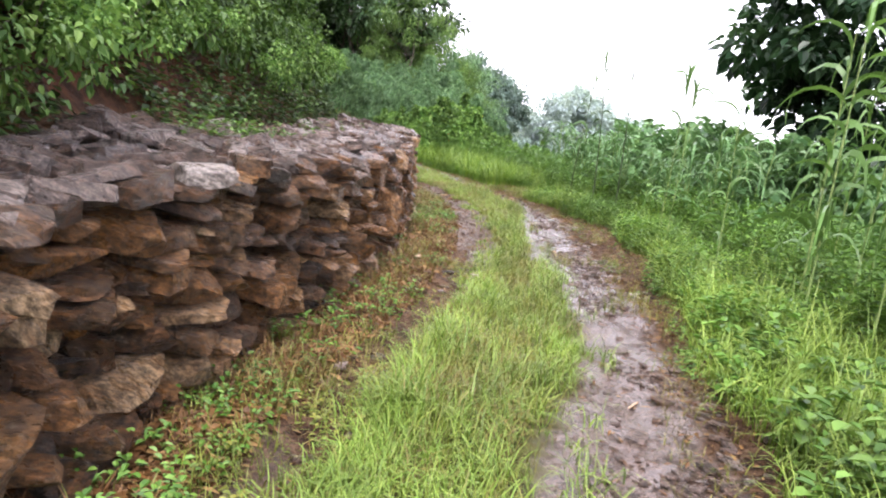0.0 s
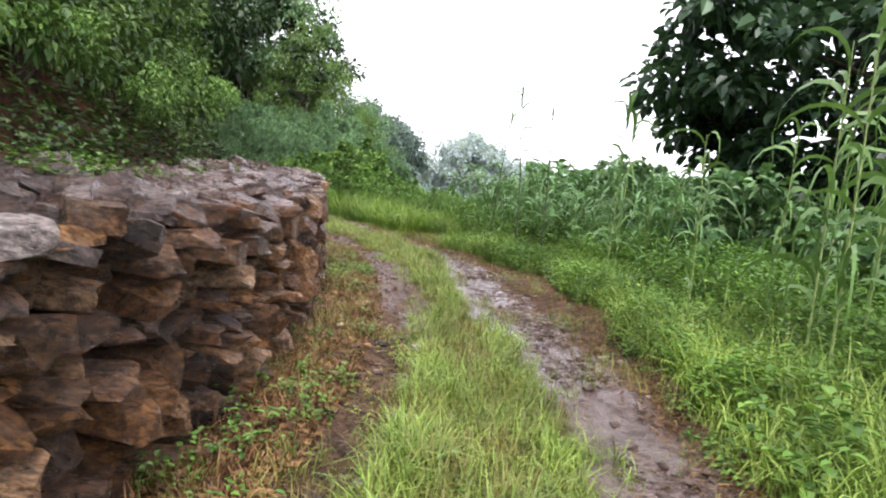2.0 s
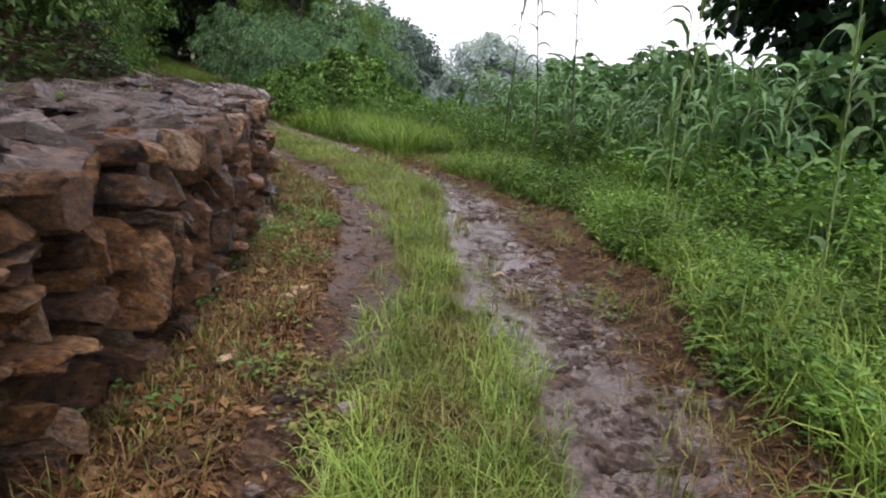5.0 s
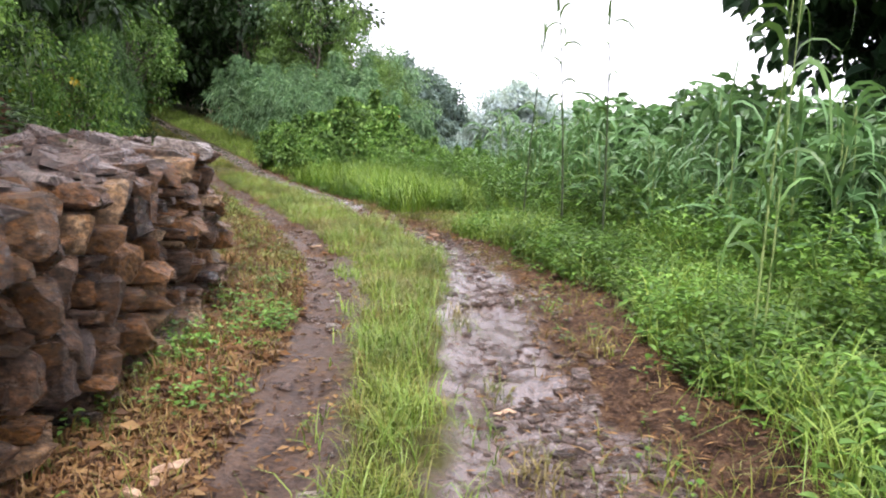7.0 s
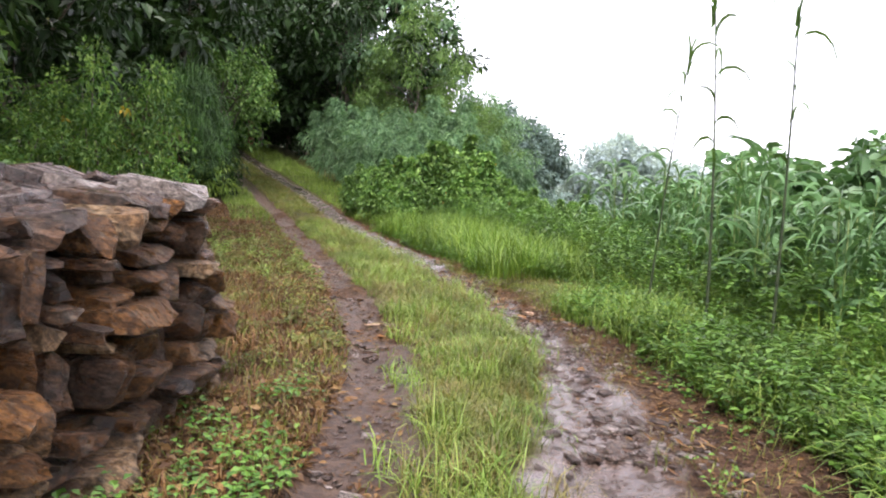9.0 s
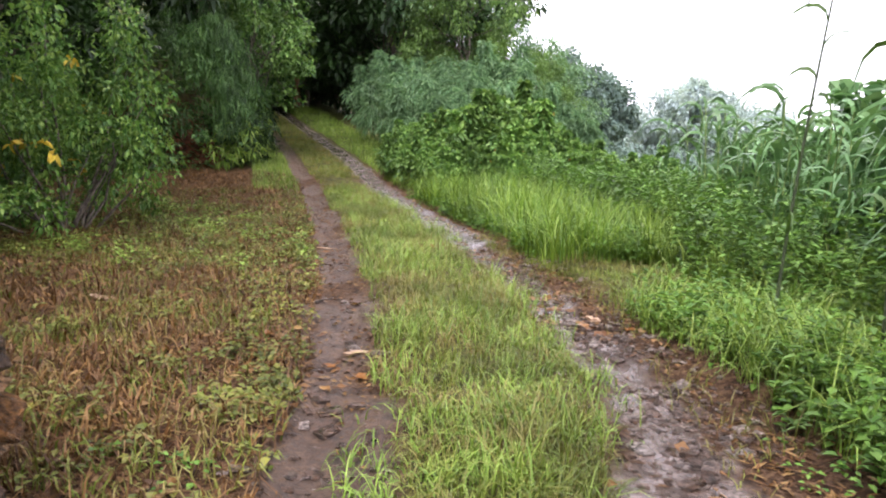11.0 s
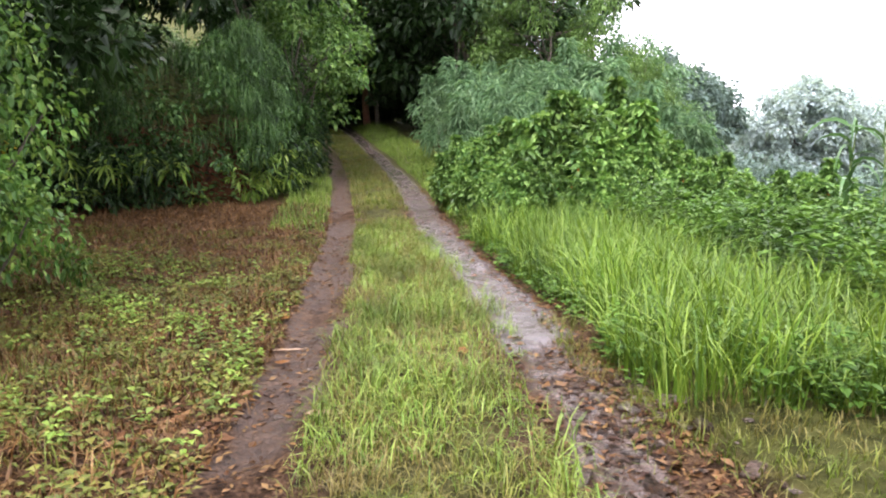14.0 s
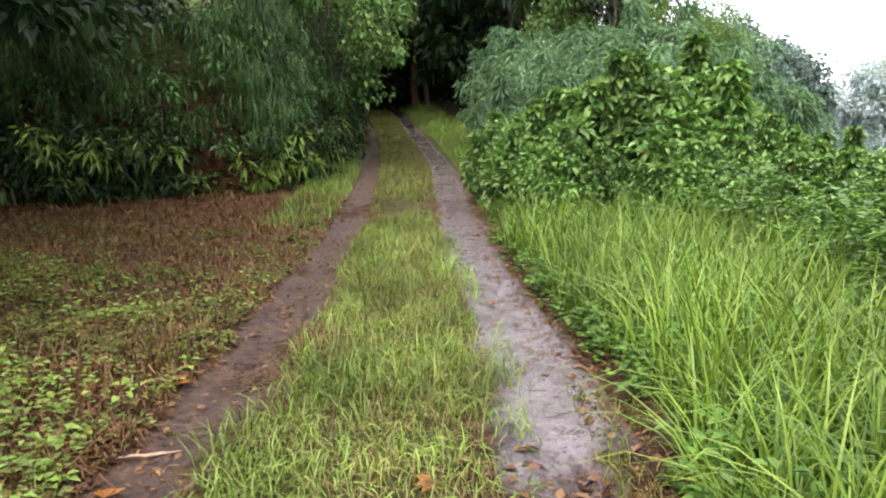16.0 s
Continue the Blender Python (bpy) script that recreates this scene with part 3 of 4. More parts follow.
    return (np.abs(x - a) < (0.23 + 0.12 * rut_swell(y) + 0.06 * smooth01((y - 14) / 1.5) + w) * (0.3 + 0.7 * smooth01((y - 4.5) / 4))) | (np.abs(x - b) < 0.29 + 0.18 * smooth01((13.5 - y) / 3) + 0.11 * (x < b) * rut_swell(y) + w)


def cut_patch(x, y):
    return (np.abs(x - 1.55 + (y - 17.1) * 0.3) < 0.85) & (np.abs(y - 17.1) < 0.75)


def leafy(x, y):
    """Where broad weeds crowd out most of the grass."""
    return cut_patch(x, y) | ((lattice(x * 811, y * 577, 9) < 0.35) & (y > 7.2) & (y < 14.5))


rng = np.random.default_rng(7)
mid_lo, mid_hi = lambda y: road(y)[0] + 0.18 + 0.1 * rut_swell(y) + 0.08 * smooth01((y - 14) / 1.5), lambda y: road(y)[1] - 0.3 - 0.1 * rut_swell(y)
grass("strip_grass", "short wet yellow-green grass between the wheel ruts", scatter(rng, 39000, -0.5, 25, mid_lo, mid_hi, 0.24, 31, in_tracks), STRIP, 0.06, 0.26, 0.006, 1.7, rng)
grass("strip_grass", "short yellow-green grass between the ruts further up", scatter(rng, 9000, 25, 46, mid_lo, mid_hi, 0.25, 32), STRIP, 0.08, 0.2, 0.012, 1.2, rng, 2)
grass("verge_grass", "lush arching wet grass on the verge of the track", scatter(rng, 40000, -0.5, 17.5, edge_right, lambda y: edge_right(y) + 3.2, 0.28, 33, leafy), GRASS, 0.2, 0.55, 0.0095, 1.5, rng)
grass("verge_grass", "taller wet grass behind the verge", scatter(rng, 17000, -1, 22, lambda y: edge_right(y) + 1.2, lambda y: edge_right(y) + 6.5, 0.2, 34, cut_patch), GRASS, 0.35, 0.8, 0.013, 1.3, rng, 2)
grass("bright_grass", "tall upright bright green grass beside the track", scatter(rng, 10500, 17.9, 24.2, lambda y: edge_right(y) + 0.1, lambda y: edge_right(y) + 2.6, 0.25, 35), BRIGHT, 0.22, 0.74, 0.0115, 1.1, rng, 4)
grass("edge_grass", "grass growing along both sides of the upper track", scatter(rng, 9000, 25, 46, lambda y: road(y)[1] + 0.4, lambda y: road(y)[1] + 2.0, 0.2, 36), GRASS, 0.12, 0.35, 0.014, 1.2, rng, 2)
grass("edge_grass", "grass growing along the foot of the bank", scatter(rng, 7000, 24, 46, lambda y: road(y)[0] - 1.3, lambda y: road(y)[0] - 0.25, 0.2, 37), GRASS, 0.08, 0.25, 0.013, 1.2, rng, 2)
left_lo = lambda y: np.where(y < 12.3, wall_face(y) - 0.02, road(y)[0] - 2.2)
left_hi = lambda y: road(y)[0] - 0.2
far_lo = lambda y: np.interp(y, [12.6, 14.5, 19, 24, 26], [-2.5, -4.4, -6.6, -10.2, -8.5])
hillside = lambda x, y: beyond_bank(x, y) > 0.1
weeds("verge_weeds", "low green weeds along the foot of the wall", scatter(rng, 240, 0, 5.6, left_lo, left_hi, 0.46, 38, in_tracks), WEED, rng, (0.03, 0.15), (0.025, 0.055), 8, True)
weeds("verge_weeds", "scattered small weeds among the straw", scatter(rng, 300, 5, 13, left_lo, left_hi, 0.5, 48, in_tracks), WEED, rng, (0.03, 0.16), (0.03, 0.06))
grass("thin_grass", "thin yellowing grass between wall and rut", scatter(rng, 6500, 0, 18, left_lo, left_hi, 0.45, 39, in_tracks), STRIP, 0.05, 0.17, 0.007, 1.2, rng)
grass("dry_straw", "brown trampled straw lying beside the rut", scatter(rng, 20000, 0, 20, left_lo, left_hi, 0.3, 40), STRAW, 0.06, 0.2, 0.008, 2.2, rng, 2)
flat_litter("leaf_litter", "brown dead leaves and chips strewn over the soil", scatter(rng, 16000, 0, 26, lambda y: np.where(y < 12.6, wall_face(y), far_lo(y)), left_hi, 0.3, 41, hillside), STRAW, rng, (0.03, 0.11), 0.45)
weeds("clearing_weeds", "low yellow-green weeds over the trampled clearing", scatter(rng, 3500, 12.6, 23.5, far_lo, left_hi, 0.5, 42, hillside), YELLOWWEED, rng, (0.02, 0.13), (0.028, 0.065), 7)
grass("clearing_grass", "thin yellowed grass over the clearing", scatter(rng, 9000, 12.6, 24, far_lo, left_hi, 0.45, 43, hillside), STRIP, 0.05, 0.18, 0.01, 1.3, rng, 2)
grass("dry_stubble", "reddish dry stubble over the clearing", scatter(rng, 22000, 12.6, 26.8, far_lo, left_hi, 0.33, 44, hillside), STRAW, 0.06, 0.24, 0.012, 2.0, rng, 2)
weeds("verge_weeds", "dense broad-leaved wet weeds on the verge", scatter(rng, 5200, 5.5, 19, lambda y: edge_right(y) + 0.05, lambda y: edge_right(y) + 3.4, 0.36, 45, cut_patch), WEED, rng, (0.08, 0.42), (0.035, 0.08), 9, True)
weeds("verge_weeds", "taller leafy weeds behind the verge", scatter(rng, 6200, 5.5, 24, lambda y: edge_right(y) + 1.1 + 0.8 * smooth01((y - 17) / 2), lambda y: edge_right(y) + 5.5, 0.32, 46, cut_patch), WEED, rng, (0.3, 0.98), (0.045, 0.11), 13)
flat_litter("fallen_leaves", "orange and brown fallen leaves along the ruts", scatter(rng, 500, 12, 32, lambda y: road(y)[0] - 0.4, lambda y: road(y)[1] + 0.6, 0.3, 47), STRAW, rng, (0.03, 0.08), 0.6)


grass("thin_grass", "thin yellow-green grass growing across the faint rut by the wall", scatter(rng, 2600, 0, 7.5, lambda y: road(y)[0] - 0.3, lambda y: road(y)[0] + 0.3, 0.47, 86), STRIP, 0.05, 0.2, 0.006, 1.4, rng)
weeds("verge_weeds", "small pale weeds growing across the faint rut by the wall", scatter(rng, 260, 0, 7.5, lambda y: road(y)[0] - 0.35, lambda y: road(y)[0] + 0.25, 0.5, 87), YELLOWWEED, rng, (0.02, 0.12), (0.02, 0.05), 7)
soil_edge = lambda y: road(y)[1] + 0.12
flat_litter("leaf_litter", "brown dead leaves and straw along the edge of the rut", scatter(rng, 5000, 0, 30, lambda y: road(y)[1] + 0.25, lambda y: edge_right(y) + 0.15, 0.35, 49), STRAW, rng, (0.015, 0.06), 0.3)
grass("thin_grass", "thin yellowing tufts along the soil edge of the rut", scatter(rng, 2600, 0, 20, soil_edge, lambda y: edge_right(y) + 0.1, 0.5, 50), STRIP, 0.05, 0.18, 0.006, 1.3, rng)
grass("cut_grass", "short yellowed grass where a path leaves the track", scatter(rng, 4500, 16.2, 18.2, edge_right, lambda y: edge_right(y) + 2.2, 0.1, 51), STRIP, 0.04, 0.12, 0.007, 1.2, rng)
weeds("field_weeds", "tall broad-leaved plants crowding behind the bright grass", scatter(rng, 500, 18.6, 28, lambda y: edge_right(y) + 1.9, lambda y: edge_right(y) + 6.5, 0.34, 88), WEED, rng, (0.25, 0.85), (0.06, 0.13), 14, True)
flat_litter("leaf_litter", "large brown leaves trodden into the mud below the paved slab", scatter(rng, 420, 15.6, 19.1, lambda y: road(y)[1] - 0.35, lambda y: road(y)[1] + 0.55, 0.3, 89), RUST, rng, (0.03, 0.1), 0.6)
weeds("verge_weeds", "leafy weeds mixed in the bright grass", scatter(rng, 700, 18.2, 26, edge_right, lambda y: edge_right(y) + 1.2, 0.4, 54), WEED, rng, (0.05, 0.3), (0.04, 0.09), 8)


weeds("verge_weeds", "broad-leaved plants standing in the verge grass", scatter(rng, 420, 1.5, 6.5, edge_right, lambda y: edge_right(y) + 3, 0.45, 55), WEED, rng, (0.15, 0.5), (0.06, 0.12), 10, True)


weeds("verge_weeds", "broad wet leaves leaning out over the edge of the rut", scatter(rng, 1000, 6.4, 14.6, lambda y: edge_right(y) - 0.06, lambda y: edge_right(y) + 1.1, 0.36, 62), WEED, rng, (0.08, 0.42), (0.03, 0.085), 9, True)
grass("strip_tufts", "taller green tufts along the edges of the middle strip", scatter(rng, 2800, 1, 12.5, mid_lo, lambda y: mid_lo(y) + 0.3, 0.52, 63, in_tracks), GRASS, 0.14, 0.34, 0.007, 1.5, rng)
grass("strip_tufts", "taller green tufts on the valley side of the strip", scatter(rng, 2800, 1, 12.5, lambda y: mid_hi(y) - 0.3, lambda y: mid_hi(y) + 0.1, 0.52, 64, in_tracks), GRASS, 0.14, 0.34, 0.007, 1.5, rng)
grass("strip_tufts", "long arching wet grass in the middle of the strip", scatter(rng, 4200, 1, 6.5, mid_lo, mid_hi, 0.46, 65, in_tracks), GRASS, 0.15, 0.34, 0.006, 1.9, rng)
grass("strip_tufts", "fresh green tufts along the upper part of the strip", scatter(rng, 6500, 13, 25, mid_lo, mid_hi, 0.45, 90, in_tracks), GRASS, 0.10, 0.28, 0.008, 1.6, rng)
flat_litter("leaf_litter", "brown leaves and straw trodden into the rut by the wall", scatter(rng, 2600, 2, 24, lambda y: road(y)[0] - 0.3, lambda y: road(y)[0] + 0.26, 0.42, 66), STRAW, rng, (0.015, 0.07), 0.4)
flat_litter("leaf_litter", "straw and twigs trodden into the wet rut", scatter(rng, 1300, 2, 24, lambda y: road(y)[1] - 0.35, lambda y: road(y)[1] + 0.5, 0.45, 67), STRAW, rng, (0.02, 0.09), 0.2)
flat_litter("leaf_litter", "rust-brown fallen leaves thick over the far side of the clearing", scatter(rng, 7500, 16.5, 26.5, far_lo, left_hi, 0.4, 68, hillside), RUST, rng, (0.03, 0.09), 0.6)
weeds("clearing_weeds", "brighter clumps of leafy weeds across the clearing", scatter(rng, 500, 16.5, 21.5, far_lo, left_hi, 0.58, 69, hillside), GRASS, rng, (0.05, 0.24), (0.03, 0.07), 10)


flat_litter("leaf_litter", "straw and bits of stalk over the soil beside the rut", scatter(rng, 2600, 4, 14, lambda y: road(y)[1] + 0.2, lambda y: edge_right(y) + 0.1, 0.35, 81), STRAW, rng, (0.03, 0.12), 0.14)
flat_litter("leaf_litter", "rust-brown leaves fallen along both edges of the wet rut", scatter(rng, 1000, 14, 27, lambda y: road(y)[1] + 0.12, lambda y: road(y)[1] + 0.5, 0.4, 82), RUST, rng, (0.02, 0.065), 0.5)
flat_litter("leaf_litter", "rust-brown leaves fallen on the rut by the bank", scatter(rng, 700, 14, 32, lambda y: road(y)[0] - 0.35, lambda y: road(y)[0] + 0.25, 0.42, 83), RUST, rng, (0.02, 0.065), 0.5)
weeds("thin_weeds", "small leafy weeds sprouting on the soil beside the rut", scatter(rng, 90, 4, 14, lambda y: road(y)[1] + 0.4, lambda y: edge_right(y), 0.5, 84), WEED, rng, (0.03, 0.12), (0.025, 0.05), 7)


grass("strip_tufts", "loose grass falling out over the rut by the wall", scatter(rng, 1000, 2, 14, lambda y: mid_lo(y) - 0.18, lambda y: mid_lo(y) + 0.12, 0.54, 91), GRASS, 0.12, 0.3, 0.007, 1.9, rng)
grass("strip_tufts", "loose grass falling out over the wet rut", scatter(rng, 1500, 2, 24, lambda y: mid_hi(y) - 0.12, lambda y: mid_hi(y) + 0.2, 0.54, 92), GRASS, 0.12, 0.3, 0.007, 1.9, rng)


def rut_tufts():
    """Tufts of grass rooted between the stones of the wet rut."""
    rng = np.random.default_rng(93)
    for x, y, count, spread in ((1.52, 8.75, 90, 0.07), (1.48, 9.8, 40, 0.05), (1.4, 11.2, 45, 0.06), (2.15, 8.6, 40, 0.08), (2.2, 10.4, 50, 0.08), (1.62, 6.3, 30, 0.05)):
        px, py = rng.normal(x, spread, count), rng.normal(y, spread * 1.8, count)
        grass("rut_tuft", "small tuft of yellow-green grass rooted in the wet rut", np.stack([px, py, ground_height(px, py) - 0.01], 1), STRIP, 0.1, 0.24, 0.006, 1.4, rng)


rut_tufts()


def wall_top_weeds():
    rng = np.random.default_rng(57)
    y = np.concatenate([rng.normal(5.2, 0.5, 60), rng.normal(2.2, 0.5, 30), rng.uniform(6, 12, 25)])
    x = wall_face(y) - rng.uniform(0.75, 1.1, len(y))
    weeds("wall_weeds", "small green weeds rooted on top of the wall", np.stack([x, y, 1.05 + 0.13 * (wall_face(y) - x)], 1), WEED, rng, (0.03, 0.16), (0.03, 0.07), 8)


wall_top_weeds()


def track_stones():
    r = random.Random(12)
    poses = []
    for _ in range(6000):
        y = r.uniform(1.2, 19)
        a, b = road(np.array(y))
        x = float(b) + r.gauss(0.18, 0.22) if r.random() < 0.84 else float(a) + r.gauss(0, 0.2)
        if wave_noise(np.array(x * 1.5), np.array(y * 1.5), 17) < 0.38 + 0.2 * r.random() or (x < b - 0.4 and y < 6 and r.random() < 0.6):
            continue
        s = r.uniform(0.010, 0.030) * (2.3 if r.random() < 0.14 else 1)
        poses.append(pose(x, y, float(ground_height(x, y)) + s * 0.12, r.uniform(-15, 15), r.uniform(-15, 15), r.uniform(0, 360)) @ Matrix.Diagonal((s * 1.8, s * 1.2, s * 0.36, 1)))
    me = joined_stones("gravel", poses, GRAVEL, r, PEBBLE_ARRAYS)
    tagged(new("gravel", me), "wet flat stone chips pressed into the ruts", "gravel", kind="stuff")


track_stones()


# ---- plants ----
def clump_leaves(rng, centres, radius, per, size, broad, flat=0.7, droop=0.3, full=False):
    """Leaves gathered round centres, those outside facing outwards and up."""
    n = len(centres) * per
    off = unit(rng.normal(size=(n, 3))) * rng.random((n, 1)) ** 0.45
    rad = np.repeat(np.broadcast_to(radius, len(centres)), per)[:, None]
    p = np.repeat(centres, per, 0) + off * rad * [1, 1, flat]
    way = unit(off + rng.normal(0, 0.5, (n, 3)) + [0, 0, -0.15])
    up = unit(rng.normal(0, 0.45, (n, 3)) + [0, 0, 1.0])
    s = rng.uniform(size * 0.6, size * 1.35, n)
    return leaves(p, way, up, s, s * broad, droop, full=full)


def limb(rng, start, end, r0, r1, kink=0.12, steps=5):
    t = np.linspace(0, 1, steps)[:, None]
    p = start + (end - start) * t + rng.normal(0, kink, (steps, 3)) * np.sin(t * np.pi) * [1, 1, 0.4]
    return tube(p, np.linspace(r0, r1, steps), 6)


def tree(kind, label, seed, height, spread, low, clumps, per, size, broad, mat, bark, trunk=0.14, clump_r=0.8, droop=0.3, flat=0.7, category="tree", full=False):
    """Trunk with limbs, and a crown of leaf clumps at the ends of the limbs, uneven and open."""
    rng = np.random.default_rng(seed)
    root = tagged(new(kind), label, category)
    mid = low + (height - low) * 0.5
    top = np.array([rng.normal(0, 0.05) * height, rng.normal(0, 0.05) * height, height * 0.86])
    wood = [limb(rng, np.array([0, 0, -0.3]), top, trunk, trunk * 0.25, 0.05 * height / 3, 8)]
    d = unit(rng.normal(size=(clumps, 3)))
    rad = rng.uniform(0.45, 1.0, (clumps, 1)) ** 0.6 * rng.choice([0.8, 1.0, 1.12], (clumps, 1))
    c = d * rad * [spread, spread, (height - low) * 0.5] + [0, 0, mid]
    c[:, :2] *= (0.75 + 0.4 * np.sin(np.clip((c[:, 2:3] - low) / (height - low), 0, 1) * np.pi))
    for k in range(min(clumps, 16)):
        s = rng.uniform(0.25, 0.8)
        wood.append(limb(rng, np.array([0, 0, -0.3]) + (top + [0, 0, 0.3]) * s, c[k], trunk * 0.42 * (1 - s * 0.6), 0.012, 0.1))
    part("trunk", mesh_np("trunk", *join(wood), bark, True), root)
    radius = rng.uniform(0.6, 1.25, clumps) * clump_r
    part("crown", mesh_np("crown", *clump_leaves(rng, c, radius, per, size, broad, flat, droop, full), mat), root)
    return root


def bush(label, seed, height, spread, clumps, per, size, broad, mat, kind="bush", droop=0.3, full=False, shoots=0):
    """Many stems from the ground, leaves down to the foot, and a few shoots standing out above."""
    rng = np.random.default_rng(seed)
    root = tagged(new(kind), label, "bush")
    ang = rng.uniform(0, 2 * np.pi, clumps)
    rr = rng.random(clumps) ** 0.5 * spread
    h = height * (0.12 + 0.83 * rng.random(clumps)) * np.sqrt(np.clip(1.05 - (rr / spread) ** 2 * 0.8, 0.1, 1))
    c = np.stack([np.cos(ang) * rr, np.sin(ang) * rr, h], 1)
    stems = [limb(rng, np.array([rng.normal(0, 0.1), rng.normal(0, 0.1), -0.2]), c[k], 0.022, 0.006, 0.05) for k in range(min(16, clumps))]
    part("woody_base", mesh_np("woody_base", *join(stems), BARK, True), root)
    rad = rng.uniform(0.5, 1.2, clumps) * spread * 0.3
    for k in range(shoots):
        t, far = rng.uniform(0, 6.28), rng.uniform(0.2, 0.95) * spread
        tip = np.array([math.cos(t) * far * 1.15, math.sin(t) * far * 1.15, height * rng.uniform(0.85, 1.2) * (1.1 - 0.45 * far / spread)])
        ends = np.array([[math.cos(t) * far, math.sin(t) * far, 0.3 * height]]) + (tip - [math.cos(t) * far, math.sin(t) * far, 0.3 * height]) * np.linspace(0.5, 1, 4)[:, None]
        c, rad = np.concatenate([c, ends]), np.concatenate([rad, spread * np.array([0.2, 0.16, 0.12, 0.08])])
    part("foliage", mesh_np("foliage", *clump_leaves(rng, c, rad, per, size, broad, 0.8, droop, full), mat), root)
    return root


def put(ob, x, y, size=1.0, turn=0.0, sink=0.0, tall=1.0):
    """The pose of a plant standing at (x, y)."""
    return pose(x, y, float(ground_height(x, y)) - sink, 0, 0, turn) @ Matrix.Diagonal((size, size, size * tall, 1))


def topped(x, y, top, height, turn=0.0):
    """A spot for a plant of that height that shall reach up to top."""
    return (x, y, (top - float(ground_height(x, y))) / height, turn)


def plant(ob, spots, group=""):
    """Stand the thing on the first spot and copies of it on the others."""
    if group:
        ob["group"] = group
    for k, s in enumerate(spots):
        if k == 0:
            ob.matrix_basis = put(ob, *s)
        else:
            c = copy_thing(ob, Matrix())
            c.matrix_basis = put(c, *s)


# forest up the bank
plant(tree("forest_tree", "tall dense green forest tree on the bank", 101, 8.5, 3.0, 1.2, 70, 85, 0.23, 0.5, FOREST, BARK),
      [(-6.5, 10, 1.0, 0), (-7.5, 17.5, 1.1, 70), (-12, 28.5, 1.15, 200), (-9.0, 3.5, 1.1, 130)], "trees on the bank")
# forest shade is put into the dark leaf colour here
plant(tree("forest_tree", "broad forest tree leaning over the bank, leaves darkened for shade", 102, 9.5, 3.6, 2.0, 75, 85, 0.28, 0.55, SHADE, BARK),
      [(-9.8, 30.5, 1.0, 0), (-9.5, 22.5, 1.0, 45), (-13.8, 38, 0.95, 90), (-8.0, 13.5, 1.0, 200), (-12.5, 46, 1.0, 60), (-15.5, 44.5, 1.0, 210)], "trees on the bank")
# several are added to block light; tunnel shade is in the leaf colour
plant(tree("forest_tree", "dark tree closing over the upper track, shade painted into its leaves", 108, 7.5, 3.2, 0.6, 70, 110, 0.26, 0.55, SHADE, BARK),
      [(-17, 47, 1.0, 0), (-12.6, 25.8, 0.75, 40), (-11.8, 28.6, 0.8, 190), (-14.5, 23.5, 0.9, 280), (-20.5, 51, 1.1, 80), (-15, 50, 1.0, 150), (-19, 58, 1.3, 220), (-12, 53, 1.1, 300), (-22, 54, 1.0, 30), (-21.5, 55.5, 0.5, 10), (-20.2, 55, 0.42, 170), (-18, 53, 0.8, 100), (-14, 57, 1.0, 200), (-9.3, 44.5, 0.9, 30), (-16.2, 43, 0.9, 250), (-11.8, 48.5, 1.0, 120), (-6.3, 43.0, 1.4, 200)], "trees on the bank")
plant(tree("red_trunk_tree", "slim tree with a reddish bare trunk beside the upper track", 103, 7.0, 2.4, 3.2, 40, 110, 0.22, 0.5, FOREST, REDBARK, 0.16), [(-13.0, 46.0, 1.15, 0)])
plant(tree("forest_tree", "tall full green tree standing at the bend of the upper track", 111, 11.5, 2.9, 1.0, 95, 85, 0.25, 0.5, GREYGREEN, BARK, 0.16, 0.95),
      [(-4.6, 43, 1.0, 0), (-8.5, 47, 1.1, 120), topped(-2.6, 47, 8.6, 11.5, 40), topped(-0.9, 50, 7.2, 11.5, 290), topped(0.6, 55, 7.0, 11.5, 100)], "trees above the track")
plant(tree("airy_tree", "light feathery green tree beside the upper track", 104, 8.6, 2.2, 1.5, 80, 190, 0.17, 0.32, AIRY, BARK, 0.10, 0.8, 0.5),
      [(-3.4, 40, 0.95, 0), (-0.4, 44, 0.62, 200), (-9.5, 48, 1.2, 40)], "airy trees")
plant(bush("leafy green bush growing on the bank", 105, 2.2, 1.3, 34, 80, 0.16, 0.5, BUSH),
      [(-3.2, 4.0, 0.75, 0), (-3.3, 13.0, 0.5, 20), (-4.3, 14.0, 0.55, 90), (-3.9, 12.4, 0.6, 180), (-2.7, 5.1, 0.45, 300), (-2.75, 2.9, 0.5, 140), (-2.9, 6.6, 0.5, 70), (-2.9, 8.6, 0.5, 10), (-3.1, 11.2, 0.55, 200), (-2.7, 0.9, 0.5, 100), (-3.9, 7.0, 0.8, 40), (-4.0, 10, 0.8, 80), (-4.9, 13.0, 0.9, 120), (-3.0, 1.5, 0.8, 220), (-5.2, 5.6, 0.9, 30), (-6.2, 14.4, 0.9, 10), (-6.0, 2.5, 1.1, 190)], "bushes on the bank")
plant(bush("sprawling light green bush hanging over the red soil bank", 116, 1.5, 1.15, 44, 110, 0.066, 0.72, LUSH, droop=0.35, full=True),
